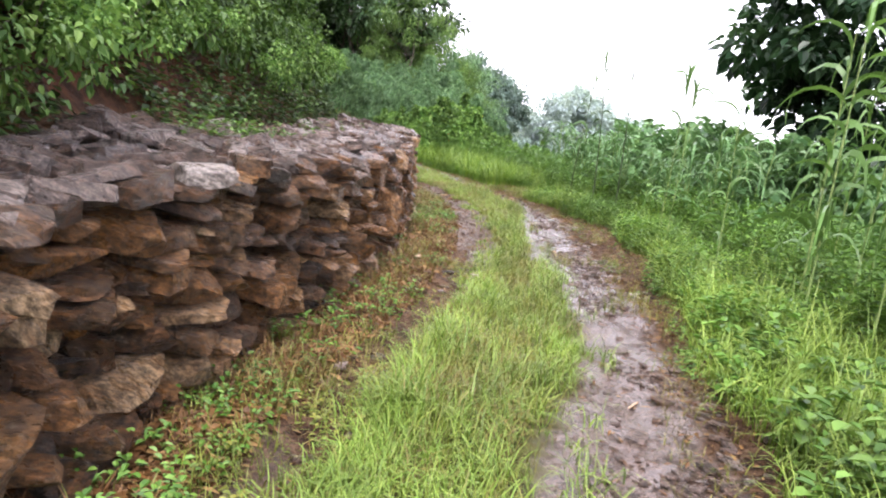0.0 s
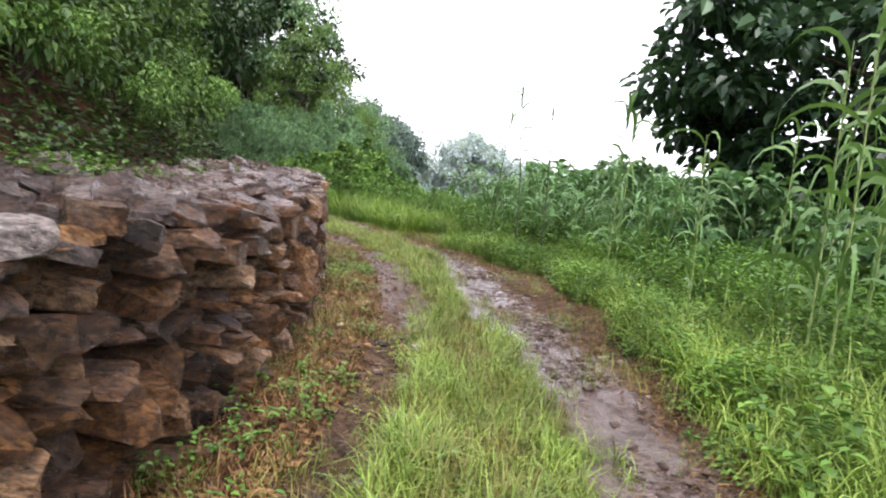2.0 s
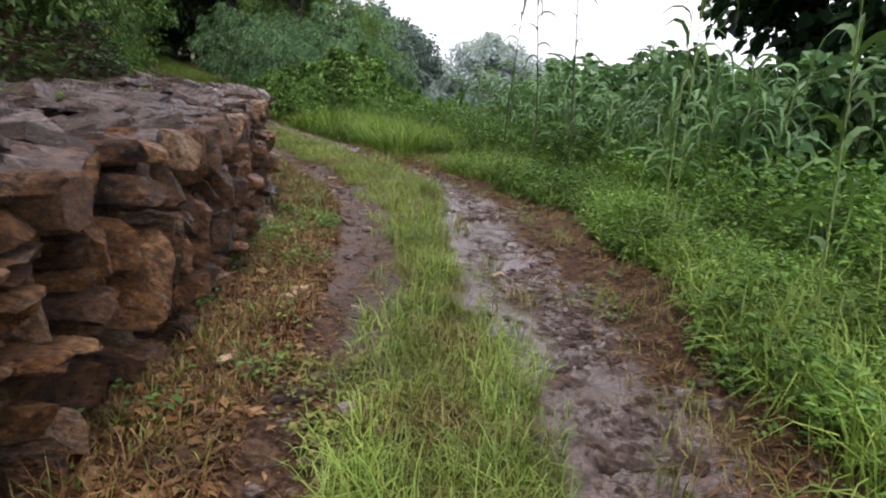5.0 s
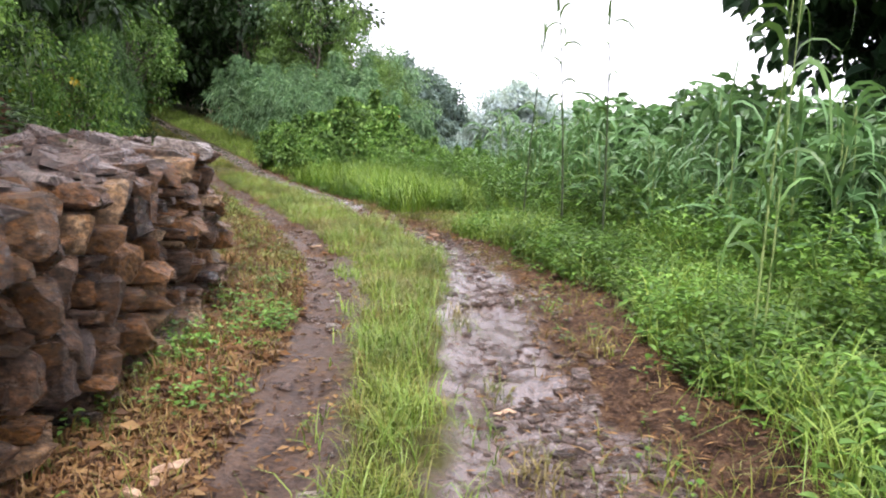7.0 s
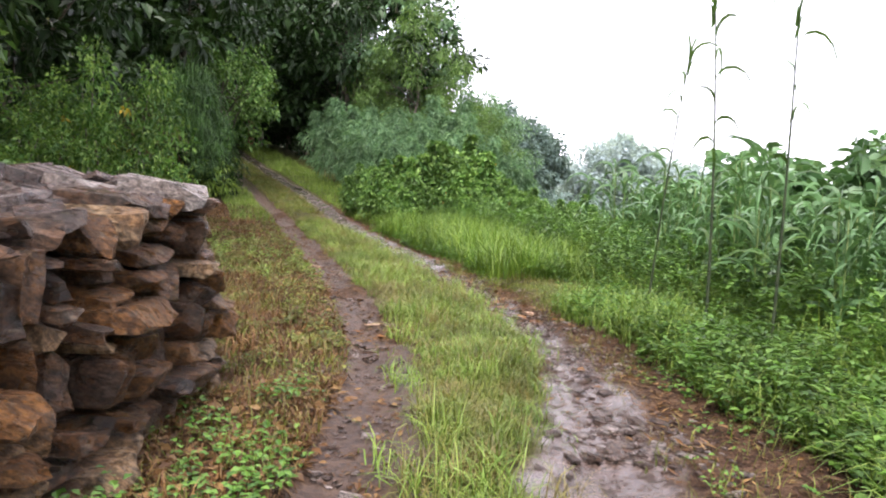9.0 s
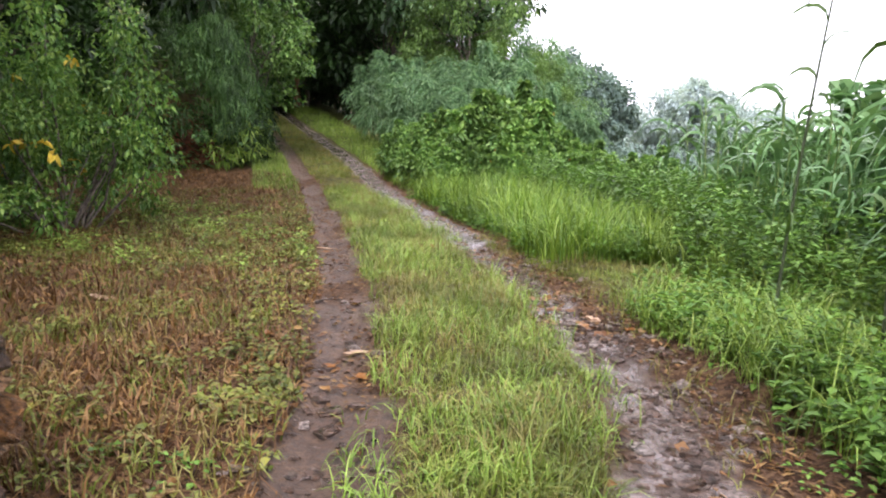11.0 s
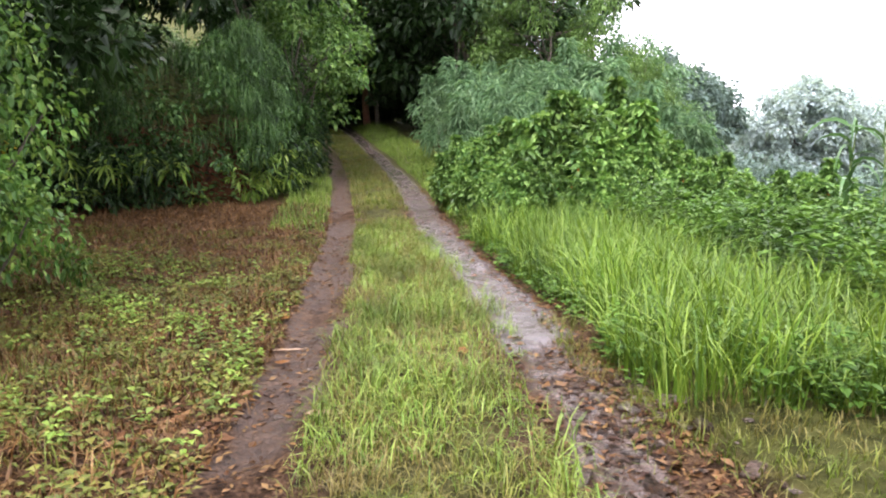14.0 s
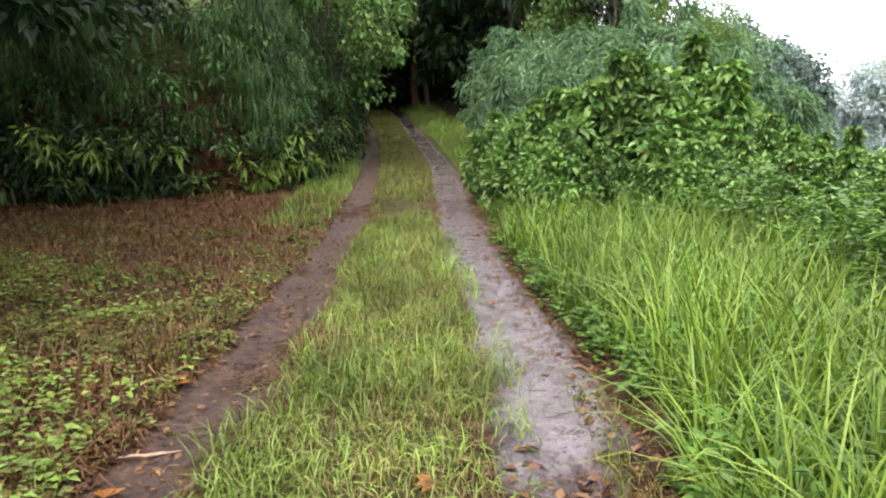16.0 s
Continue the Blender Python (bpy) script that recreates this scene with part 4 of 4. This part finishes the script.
      [(-2.45, 3.9, 0.62, 0, 0.1), (-2.4, 3.1, 0.62, 130, 0.1), (-2.5, 4.6, 0.5, 220, -0.1), (-2.45, 2.2, 0.7, 60), (-2.9, 3.6, 0.7, 300), (-2.55, 6.4, 0.45, 20), (-2.5, 8.0, 0.5, 150), (-2.6, 9.6, 0.5, 280), (-2.6, 11.2, 0.55, 70), (-3.3, 7.2, 0.6, 200), (-3.4, 10.3, 0.65, 330)], "light bushes on the bank")
plant(tree("forest_tree", "leafy tree with a bright branch reaching over the track", 117, 5.4, 1.8, 1.5, 44, 100, 0.15, 0.65, LUSH, BARK, 0.09, 0.6), [(-8.8, 31.6, 0.95, 0), (-10.2, 34.8, 1.05, 120)], "trees leaning over the track")
plant(bush("round wet broad-leaved bush at the edge of the track", 106, 1.9, 1.25, 46, 110, 0.15, 0.6, LUSH, full=True, shoots=12),
      [(-0.9, 26.0, 0.88, 0), (0.4, 25.2, 0.55, 70), (-1.1, 24.7, 0.5, 250), (-1.75, 25.7, 0.6, 310), (0.1, 24.2, 0.45, 20), (-2.5, 27.2, 0.65, 100), (1.2, 26.4, 0.55, 200), (-0.1, 26.8, 1.0, 140), (1.6, 24.6, 0.5, 30), (2.6, 23.2, 0.5, 90), (3.7, 22.0, 0.5, 280), (2.0, 22.4, 0.36, 330)], "bushes by the track")
plant(bush("tall thicket above the track, haze painted into its grey-green leaves", 115, 2.6, 1.5, 46, 100, 0.19, 0.2, GREYGREEN, droop=0.6, shoots=14),
      [(-2.4, 29.6, 0.85, 50), (-3.0, 32.5, 1.05, 150), (-0.9, 31.0, 1.05, 200), (-4.5, 35.5, 1.15, 250), (0.8, 30.0, 0.8, 290), (-6.0, 39.5, 1.2, 20), (-2.2, 36.5, 1.45, 80)], "thickets by the track")
plant(bush("dark broad-leaved bush growing behind the maize", 112, 2.5, 1.6, 40, 62, 0.22, 0.75, MAIZE, full=True),
      [(5.4, 17.5, 1.0, 0), (7.0, 18.5, 1.1, 60), (6.2, 15.2, 0.95, 140), (5.2, 20.5, 1.0, 220), (7.6, 16, 1.1, 300), (7, 22, 1.2, 90), (6.3, 12.2, 0.85, 200), (6.6, 9.0, 0.8, 270), (9, 20, 1.2, 40)], "bushes on the field's edge")
plant(bush("bright leafy shrub with a few yellow leaves beside the clearing", 113, 2.3, 1.2, 46, 160, 0.06, 0.62, SUNNY, droop=0.15, full=True),
      [(-5.05, 18.3, 1.05, 0, 0, 1.35), (-6.0, 17.1, 1.1, 120, 0, 1.0), (-6.4, 18.9, 1.0, 60, 0, 1.1), (-4.6, 14.9, 0.55, 240)], "shrubs by the clearing")
# leaf colour paled to set these bushes back in haze
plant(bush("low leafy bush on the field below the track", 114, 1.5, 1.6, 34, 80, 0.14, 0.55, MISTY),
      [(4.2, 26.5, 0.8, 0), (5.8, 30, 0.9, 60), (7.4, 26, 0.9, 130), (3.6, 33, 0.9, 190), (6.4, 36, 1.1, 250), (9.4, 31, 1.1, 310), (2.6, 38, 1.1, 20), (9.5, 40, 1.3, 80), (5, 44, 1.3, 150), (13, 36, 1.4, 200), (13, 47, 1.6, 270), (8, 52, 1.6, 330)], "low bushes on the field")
# added bushes: they hide pale ground and blacken the tunnel's end
plant(bush("added undergrowth, darkened for shade, closing the end of the track", 118, 2.8, 2.0, 40, 90, 0.26, 0.55, SHADE),
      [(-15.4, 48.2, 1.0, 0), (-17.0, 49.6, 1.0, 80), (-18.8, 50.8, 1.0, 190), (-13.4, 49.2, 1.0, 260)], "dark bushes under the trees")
# dark tree on the valley side
plant(tree("broad_leaf_tree", "dark tree with large rounded leaves on the valley side", 107, 8.8, 3.4, 0.0, 150, 115, 0.25, 0.85, BROAD, BARK, 0.2, 0.85, full=True), [(9.7, 14.6, 1.0, 0), (12.6, 10.5, 1.1, 120)], "dark trees")
# distance, with haze painted into the leaf colours
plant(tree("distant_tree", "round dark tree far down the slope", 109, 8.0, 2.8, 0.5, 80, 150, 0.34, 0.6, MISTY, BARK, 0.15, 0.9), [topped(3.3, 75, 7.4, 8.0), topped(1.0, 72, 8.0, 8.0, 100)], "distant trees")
plant(tree("hazy_tree", "far tree with haze painted into its pale leaves", 110, 11, 6.0, 0.5, 90, 190, 0.55, 0.6, DISTANT, BARK, 0.2, 1.7), [topped(16.5, 112, 9.0, 11.0), topped(22, 116, 7.5, 11.0, 90), topped(30, 118, 5.5, 11.0, 200), topped(10, 130, 5.5, 11.0, 30)], "hazy trees")


def maize(seed, height):
    """A maize-like plant: a jointed stalk and long arching leaves."""
    rng = np.random.default_rng(seed)
    root = tagged(new("maize_plant"), "tall green maize plant with long arching wet leaves", "maize", "maize on the field's edge")
    z = np.linspace(-0.1, height * 0.85, 6)
    bow = np.stack([0.06 * height * (z / height) ** 2, z * 0, z], 1)
    part("stalk", mesh_np("stalk", *tube(bow, np.linspace(0.014, 0.006, 6), 6), STALK, True), root)
    for k in range(14):
        s = 0.15 + 0.83 * k / 13
        a = rng.uniform(0, 6.28)
        b = np.array([[0.06 * height * (s * 0.85) ** 2, 0, height * 0.85 * s]])
        v, f = blades(b, np.array([[math.cos(a), math.sin(a), 0]]), rng.uniform(0.45, 0.8), rng.uniform(0.042, 0.07), rng.uniform(0.9, 2.1), 6, rng.normal(0, 0.6))
        part("leaf", mesh_np("leaf", v, f, MAIZE), root)
    return root


rm = random.Random(31)
for k in range(4):
    spots = []
    for _ in range(42):
        y = rm.uniform(11.5, 22)
        lo = 3.2 + 0.25 * abs(y - 17) * (y < 17) - (y - 17) * 0.12 * (y > 17)
        spots.append((lo + abs(rm.gauss(0, 1.6)), y, rm.uniform(0.66, 1.02), rm.uniform(0, 360)))
    plant(maize(60 + k, 1.75 + 0.15 * k), spots)


def cane(seed, height, label, plume, leaf_mat, stalk_mat, count, thick=0.011, broad=0.044):
    """A tall cane grass stem with drooping leaves, and a plume at its tip when in flower."""
    rng = np.random.default_rng(seed)
    root = tagged(new("cane_grass"), label, "cane grass", "tall cane stems")
    z = np.linspace(-0.1, height, 9)
    lean = rng.normal(0, 0.06, 2)
    bow = np.maximum(z, 0) ** 1.5 / 2
    p = np.stack([lean[0] * bow, lean[1] * bow, z], 1)
    part("stem", mesh_np("stem", *tube(p, np.linspace(thick, thick * 0.35, 9), 6), stalk_mat, True), root)
    for k in range(count):
        s = 0.25 + 0.72 * k / max(count - 1, 1)
        b = np.array([[np.interp(s * height, z, p[:, 0]), np.interp(s * height, z, p[:, 1]), s * height]])
        a = rng.uniform(0, 6.28)
        v, f = blades(b, np.array([[math.cos(a), math.sin(a), 0]]), rng.uniform(0.4, 0.8), rng.uniform(0.7, 1.3) * broad, rng.uniform(1.3, 2.5), 7, rng.choice([-1, 1]) * rng.uniform(0.5, 1.2))
        part("leaf", mesh_np("leaf", v, f, leaf_mat), root)
    if plume:
        for k in range(6):
            a = rng.uniform(0, 6.28)
            b = p[-1:] - [[0, 0, 0.05 * k]]
            v, f = blades(b, np.array([[math.cos(a), math.sin(a), 0]]), rng.uniform(0.22, 0.4), 0.06, rng.uniform(0.15, 0.7), 5, rng.uniform(0.4, 1.2))
            part("top_leaf", mesh_np("top_leaf", v, f, leaf_mat), root)
    return root


plant(cane(71, 2.9, "tall leafy green cane stem with long drooping leaves", False, CANE, STALK, 18, 0.012, 0.052), [(3.15, 4.6, 0.95, 150), (3.9, 4.4, 1.05, 260), (3.0, 5.6, 1.0, 0), (3.35, 5.2, 0.9, 90), (3.7, 6.2, 1.05, 200), (3.9, 7.0, 0.8, 300)])
plant(cane(72, 2.6, "tall leafy green cane stem bending over", False, CANE, STALK, 16, 0.012, 0.052), [(3.5, 4.9, 1.1, 330), (4.5, 5.6, 1.1, 190), (3.25, 6.2, 1.0, 40), (3.9, 5.4, 1.1, 130), (4.2, 6.8, 1.0, 250), (3.0, 7.6, 0.75, 10), (4.4, 8.5, 0.9, 70)])
plant(cane(73, 3.6, "thin grey-green cane stem with narrow drooping leaves standing above the maize", True, BUSH, DARKSTALK, 12, 0.02, 0.046), [(2.97, 14.7, 0.86, 0), (3.3, 14.0, 0.78, 80), (2.6, 15.5, 0.76, 160)])
plant(cane(74, 2.5, "thin green cane stem with narrow drooping leaves on the verge", True, CANE, STALK, 10, 0.009, 0.032), [(2.95, 9.7, 0.98, 220), (3.15, 9.95, 0.92, 30)])


def reed_clump(seed):
    """A clump of tall upright reeds with nodding blades."""
    rng = np.random.default_rng(seed)
    root = tagged(new("reed_clump"), "clump of tall reeds with nodding leaves, greyed for haze", "reeds", "reeds above the track")
    for k in range(16):
        a, rr = rng.uniform(0, 6.28), rng.random() ** 0.5 * 0.7
        base = np.array([[math.cos(a) * rr, math.sin(a) * rr, -0.05]])
        pieces = []
        for q in range(7):
            t = rng.uniform(0, 6.28)
            lift = np.array([[0, 0, 0.25 * q * rng.uniform(0.8, 1.2)]])
            pieces.append(blades(base + lift, np.array([[math.cos(t), math.sin(t), 0]]), rng.uniform(0.7, 1.2), rng.uniform(0.025, 0.04), rng.uniform(0.6, 1.7), 5, rng.normal(0, 0.5)))
        part("reed", mesh_np("reed", *join(pieces), GREYGREEN), root)
    return root


plant(reed_clump(91), [(-3.3, 30.4, 1.0, 0), (-2.0, 28.4, 0.75, 80), (-4.1, 33.2, 1.15, 160), (-1.2, 29.0, 0.9, 220), (-4.9, 34.6, 1.2, 300), (0.4, 28.4, 0.8, 40)])


# ---- hanging growth on the bank ----
def hanging_bank():
    rng = np.random.default_rng(52)
    ends = [(-13.0, 22.5), (-10.6, 24.4), (-9.4, 25.6), (-7.4, 27.2), (-8.5, 31), (-11.5, 36.5)]

    def along(per_metre):
        pts = []
        for (ax, ay), (bx, by) in zip(ends, ends[1:]):
            t = rng.random(int(per_metre * math.hypot(bx - ax, by - ay)))
            pts.append(np.stack([ax + (bx - ax) * t, ay + (by - ay) * t], 1))
        return np.concatenate(pts)

    tufts = along(52)
    tufts = tufts[wave_noise(tufts[:, 0] * 1.4, tufts[:, 1] * 1.4, 61) + rng.normal(0, 0.12, len(tufts)) > 0.36]
    m = len(tufts)
    up = rng.random(m) ** 0.75
    out = rng.normal(0, 0.3, (m, 2))
    tx, ty = tufts[:, 0] - 1.0 * up + out[:, 0], tufts[:, 1] + 0.4 * up + out[:, 1]
    tz = ground_height(tufts[:, 0], tufts[:, 1]) + 0.85 + up * 2.7 + 0.6 * wave_noise(tx * 1.1, ty * 1.1, 8)
    size, turn = rng.uniform(0.4, 1.5, m), rng.normal(-0.75, 0.7, m)
    per = 30
    n = m * per
    a = np.repeat(turn, per) + rng.normal(0, 0.55, n)
    base = np.repeat(np.stack([tx, ty, tz], 1), per, 0) + rng.normal(0, 0.09, (n, 3))
    v, f = blades(base, np.stack([np.cos(a), np.sin(a), a * 0], 1), rng.uniform(0.25, 0.7, n) * np.repeat(size, per), rng.uniform(0.008, 0.022, n), rng.uniform(1.5, 2.9, n), 4)
    tagged(new("hanging_grass", mesh_np("hanging_grass", v, f, HANGING)), "long dark green grass and creepers hanging down the bank", "undergrowth", kind="stuff")
    foot = along(60)
    foot = foot[wave_noise(foot[:, 0] * 1.7, foot[:, 1] * 1.7, 77) + rng.normal(0, 0.08, len(foot)) > 0.47]
    m = len(foot)
    c = np.stack([foot[:, 0] + rng.normal(-0.1, 0.3, m), foot[:, 1] + rng.normal(0, 0.3, m), ground_height(foot[:, 0], foot[:, 1]) + rng.uniform(0.1, 1.3, m)], 1)
    v, f = clump_leaves(rng, c, 0.33, 26, 0.17, 0.33, 0.8, 0.6)
    tagged(new("bank_ferns", mesh_np("bank_ferns", v, f, FOREST)), "dark ferns and leaves crowding the foot of the bank", "undergrowth", kind="stuff")

    tangle = along(16)
    m = len(tangle)
    rise = rng.random(m)
    c = np.stack([tangle[:, 0] - 0.8 * rise + rng.normal(0.15, 0.25, m), tangle[:, 1] + 0.3 * rise + rng.normal(-0.1, 0.25, m), ground_height(tangle[:, 0], tangle[:, 1]) + 0.9 + 2.7 * rise], 1)
    v, f = clump_leaves(rng, c, rng.uniform(0.15, 0.45, m), 46, 0.11, 0.5, 0.6, 0.5)
    tagged(new("bank_creepers", mesh_np("bank_creepers", v, f, HANGING)), "leafy creepers tangled among the hanging grass", "undergrowth", kind="stuff")
    spray = along(3.2)
    m = len(spray)
    c = np.stack([spray[:, 0] + rng.normal(0.2, 0.2, m), spray[:, 1] + rng.normal(-0.2, 0.2, m), ground_height(spray[:, 0], spray[:, 1]) + rng.uniform(0.15, 1.1, m)], 1)
    v, f = clump_leaves(rng, c, 0.24, 26, 0.2, 0.3, 0.8, 0.6)
    tagged(new("bank_ferns", mesh_np("bank_ferns", v, f, GRASS)), "light green fern sprays at the foot of the bank", "undergrowth", kind="stuff")


hanging_bank()


def hillside_growth():
    """Leafy undergrowth all over the bank."""
    rng = np.random.default_rng(53)
    n = 82000
    y = np.where(rng.random(n) < 0.6, rng.uniform(-2, 20, n), rng.uniform(-4, 55, n))
    x = np.interp(y, [b[1] for b in BANK], [b[0] for b in BANK]) - rng.random(n) ** 1.9 * 8
    s = beyond_bank(x, y)
    keep = (s > 0.32) | ((s > 0.03) & ((y > 5.6) | (wave_noise(x * 1.2, y * 1.2, 6) > 0.5)))
    x, y = x[keep], y[keep]
    hump = 0.9 * wave_noise(x * 0.9, y * 0.9, 4) ** 2
    p = np.stack([x, y, ground_height(x, y) + rng.random(len(x)) * (0.15 + hump)], 1)
    a = rng.uniform(0, 6.28, len(x))
    size = rng.uniform(0.6, 1.3, len(x)) * (0.075 + 0.1 * smooth01((y - 14) / 8))
    v, f = leaves(p, np.stack([np.cos(a) + 0.5, np.sin(a), rng.uniform(-0.2, 0.7, len(x))], 1), np.array([0.4, 0, 1.0]), size, size * rng.uniform(0.45, 0.75, len(x)), 0.3)
    tagged(new("undergrowth", mesh_np("undergrowth", v, f, BUSH)), "dense leafy undergrowth covering the bank", "undergrowth", kind="stuff")


hillside_growth()


def overhang():
    rng = np.random.default_rng(58)
    m = 360
    y = rng.uniform(-1, 21, m)
    x = np.interp(y, [p[1] for p in BANK[:6]], [p[0] for p in BANK[:6]]) - 0.15 - rng.random(m) * 0.75
    c = np.stack([x, y, ground_height(x - 0.3, y) + rng.uniform(0.0, 0.5, m)], 1)
    v, f = clump_leaves(rng, c, 0.24, 55, 0.075, 0.6, 0.7, 0.45)
    tagged(new("overhanging_leaves", mesh_np("overhanging_leaves", v, f, BUSH)), "small green leaves hanging over the red soil of the bank", "undergrowth", kind="stuff")


overhang()


# ---- flowers and yellowed leaves on the shrubs ----
PETAL = leaf_material("orange_petal", (0.35, 0.06, 0.01), (0.45, 0.10, 0.012), (0.50, 0.16, 0.02), 0.5, 0.3)
YELLOW = leaf_material("yellowed_leaf", (0.30, 0.22, 0.02), (0.38, 0.28, 0.03), (0.45, 0.34, 0.05), 0.5, 0.3)


def spots_on(owner, name, label, mat, count, seed, size):
    """A few small petals or leaves of another colour, each a part of the shrub."""
    rng = np.random.default_rng(seed)
    for _ in range(count):
        a, z = rng.uniform(0, 6.28), rng.uniform(0.7, 1.6)
        at = np.array([[math.cos(a) * 1.05, math.sin(a) * 1.05, z]])
        part(name, mesh_np(name, *clump_leaves(rng, at, 0.012, 5, size, 0.7, 0.7, 0.2, True), mat), owner, label)


for ob in list(scene.objects):
    if ob.get("group") == "bushes by the track":
        spots_on(ob, "flower", "small orange flower", PETAL, 4, 71, 0.05)
    elif ob.get("group") == "shrubs by the clearing":
        spots_on(ob, "yellowed_leaf", "yellowed leaf", YELLOW, 5, 72, 0.09)


# ---- loose things on the track ----
CHIP = bark_material("split_wood", (0.22, 0.13, 0.08), (0.42, 0.30, 0.20))
ORANGE = leaf_material("orange_leaf", (0.11, 0.04, 0.01), (0.17, 0.07, 0.015), (0.24, 0.12, 0.03), 0.4, 0.2)


def chip(seed, x, y, long, wide, turn):
    r = np.random.default_rng(seed)
    t = np.linspace(-0.5, 0.5, 6)
    p = np.stack([t * long, r.normal(0, 0.006, 6), r.normal(0, 0.004, 6) + 0.006], 1)
    ob = tagged(new("wood_chip", mesh_np("wood_chip", *tube(p, wide * np.array([0.15, 0.45, 0.5, 0.48, 0.4, 0.1]), 5), CHIP)), "pale split chip of wood lying on the soil", "wood chip", "loose wood chips")
    ob.matrix_basis = pose(x, y, float(ground_height(x, y)) + 0.012, 0, 6, turn)


for k, (x, y, long, wide, turn) in enumerate(((-0.03, 8.76, 0.22, 0.05, 60), (-0.05, 8.62, 0.16, 0.04, 110), (-0.25, 7.4, 0.2, 0.045, 70), (1.52, 9.56, 0.14, 0.03, 20), (1.4, 16.0, 0.17, 0.05, 130), (-0.13, 14.65, 0.2, 0.03, 30), (-2.4, 15.3, 0.3, 0.05, 10), (-0.89, 17.47, 0.24, 0.05, 40), (-0.1, 8.5, 0.12, 0.05, 150), (-1.75, 18.6, 0.3, 0.02, 50), (1.3, 4.1, 0.3, 0.016, 60))):
    chip(k, x, y, long, wide, turn)


def big_leaf(seed, x, y, size):
    r = np.random.default_rng(seed)
    n = 3
    ang = np.linspace(-0.7, 0.7, n) + r.normal(0, 0.1, n)
    way = np.stack([np.cos(ang), np.sin(ang), r.uniform(-0.1, 0.3, n)], 1)
    v, f = leaves(np.zeros((n, 3)), way, np.array([0, 0, 1.0]), size * r.uniform(0.6, 1.0, n), size * 0.42, 0.05)
    ob = tagged(new("fallen_leaf", mesh_np("fallen_leaf", v, f, ORANGE)), "large curled orange fallen leaf lying on the track", "leaf", "orange fallen leaves")
    ob.matrix_basis = pose(x, y, float(ground_height(x, y)) + 0.025, 0, 0, r.uniform(0, 360))


for k, (x, y, size) in enumerate(((1.65, 15.74, 0.1), (-0.03, 14.26, 0.13), (-2.21, 19.23, 0.13), (-0.37, 18.66, 0.12), (-0.8, 14.72, 0.09), (-0.21, 14.44, 0.1), (0.12, 22.0, 0.12), (-1.61, 18.2, 0.11), (-1.1, 21.4, 0.12))):
    big_leaf(80 + k, x, y, size)


def slab(k, x, y, size, turn):
    me = STONES[k].copy()
    me.materials.clear()
    me.materials.append(SLAB)
    ob = tagged(new("flat_stone", me), "flat wet stone lying in the rut", "stone", "flat stones in the rut")
    ob.matrix_basis = pose(x, y, float(ground_height(x, y)) + size * 0.08, 4, -5, turn) @ Matrix.Diagonal((size * 1.15, size * 0.7, size * 0.22, 1))


for k, (x, y, size, turn) in enumerate(((1.46, 5.16, 0.13, 20), (1.39, 7.21, 0.11, 60), (1.5, 7.35, 0.14, 120), (1.95, 10.2, 0.13, 30), (2.05, 10.0, 0.16, 80), (1.9, 9.8, 0.1, 10), (1.24, 15.94, 0.15, 100), (1.5, 4.2, 0.12, 140), (1.2, 3.6, 0.15, 60), (1.75, 12.6, 0.13, 15), (2.0, 12.1, 0.12, 75), (1.4, 14.9, 0.1, 40), (1.6, 6.2, 0.09, 5), (0.9, 17.0, 0.1, 50))):
    slab(k, x, y, size, turn)


def rut_stones():
    """Stones sticking out of the wet rut, most along its valley side."""
    r = random.Random(77)
    for k in range(64):
        y = r.choice((r.uniform(2.2, 7.0), r.uniform(7.0, 13.5), r.uniform(13.5, 18.8)))
        a, b = road(np.array(y))
        x = float(b) + r.uniform(-0.15, 0.42) if r.random() < 0.75 else float(a) + r.uniform(-0.2, 0.2)
        slab(r.randrange(len(STONES)), x, y, r.uniform(0.05, 0.13), r.uniform(0, 360))


rut_stones()


# ---- far house ----
def plain(name, c1, c2, rough=0.7):
    m, n, l, b, out = material(name)
    l.new(ramp(n, l, noise_node(n, l, 1.6, 6.0, 0.7), (0.35, c1), (0.65, c2)), b.inputs["Base Color"])
    b.inputs["Roughness"].default_value = rough
    return m


PLASTER, ROOFING, GLASS = plain("white_plaster", (0.66, 0.66, 0.64), (0.82, 0.82, 0.80)), plain("grey_roofing", (0.20, 0.21, 0.24), (0.34, 0.35, 0.38), 0.4), plain("dark_glazing", (0.04, 0.05, 0.06), (0.07, 0.08, 0.09), 0.1)


def box(name, size, at, mat, parent, label=""):
    bm = bmesh.new()
    bmesh.ops.create_cube(bm, size=1.0, matrix=Matrix.Translation(at) @ Matrix.Diagonal((*size, 1)))
    bmesh.ops.bevel(bm, geom=bm.edges[:], offset=0.02, segments=1, affect="EDGES")
    me = bpy.data.meshes.new(name)
    bm.to_mesh(me)
    bm.free()
    me.materials.append(mat)
    return part(name, me, parent, label)


house = tagged(new("house"), "small white plastered house far off among trees", "house")
box("wall", (5, 5, 5.4), (0, 0, 2.7), PLASTER, house)
box("roof", (5.8, 5.8, 0.3), (0, 0, 5.55), ROOFING, house, "grey flat roof slab")
for wx in (-1.4, 1.4):
    for wz in (1.5, 4.1):
        w = box("window", (1.0, 0.12, 1.2), (wx, -2.53, wz), PLASTER, house)
        box("pane", (0.8, 0.06, 1.0), (wx, -2.61, wz), GLASS, w)
house.matrix_basis = pose(13.2, 190, float(ground_height(13.2, 190)) - 0.2, 0, 0, 15)
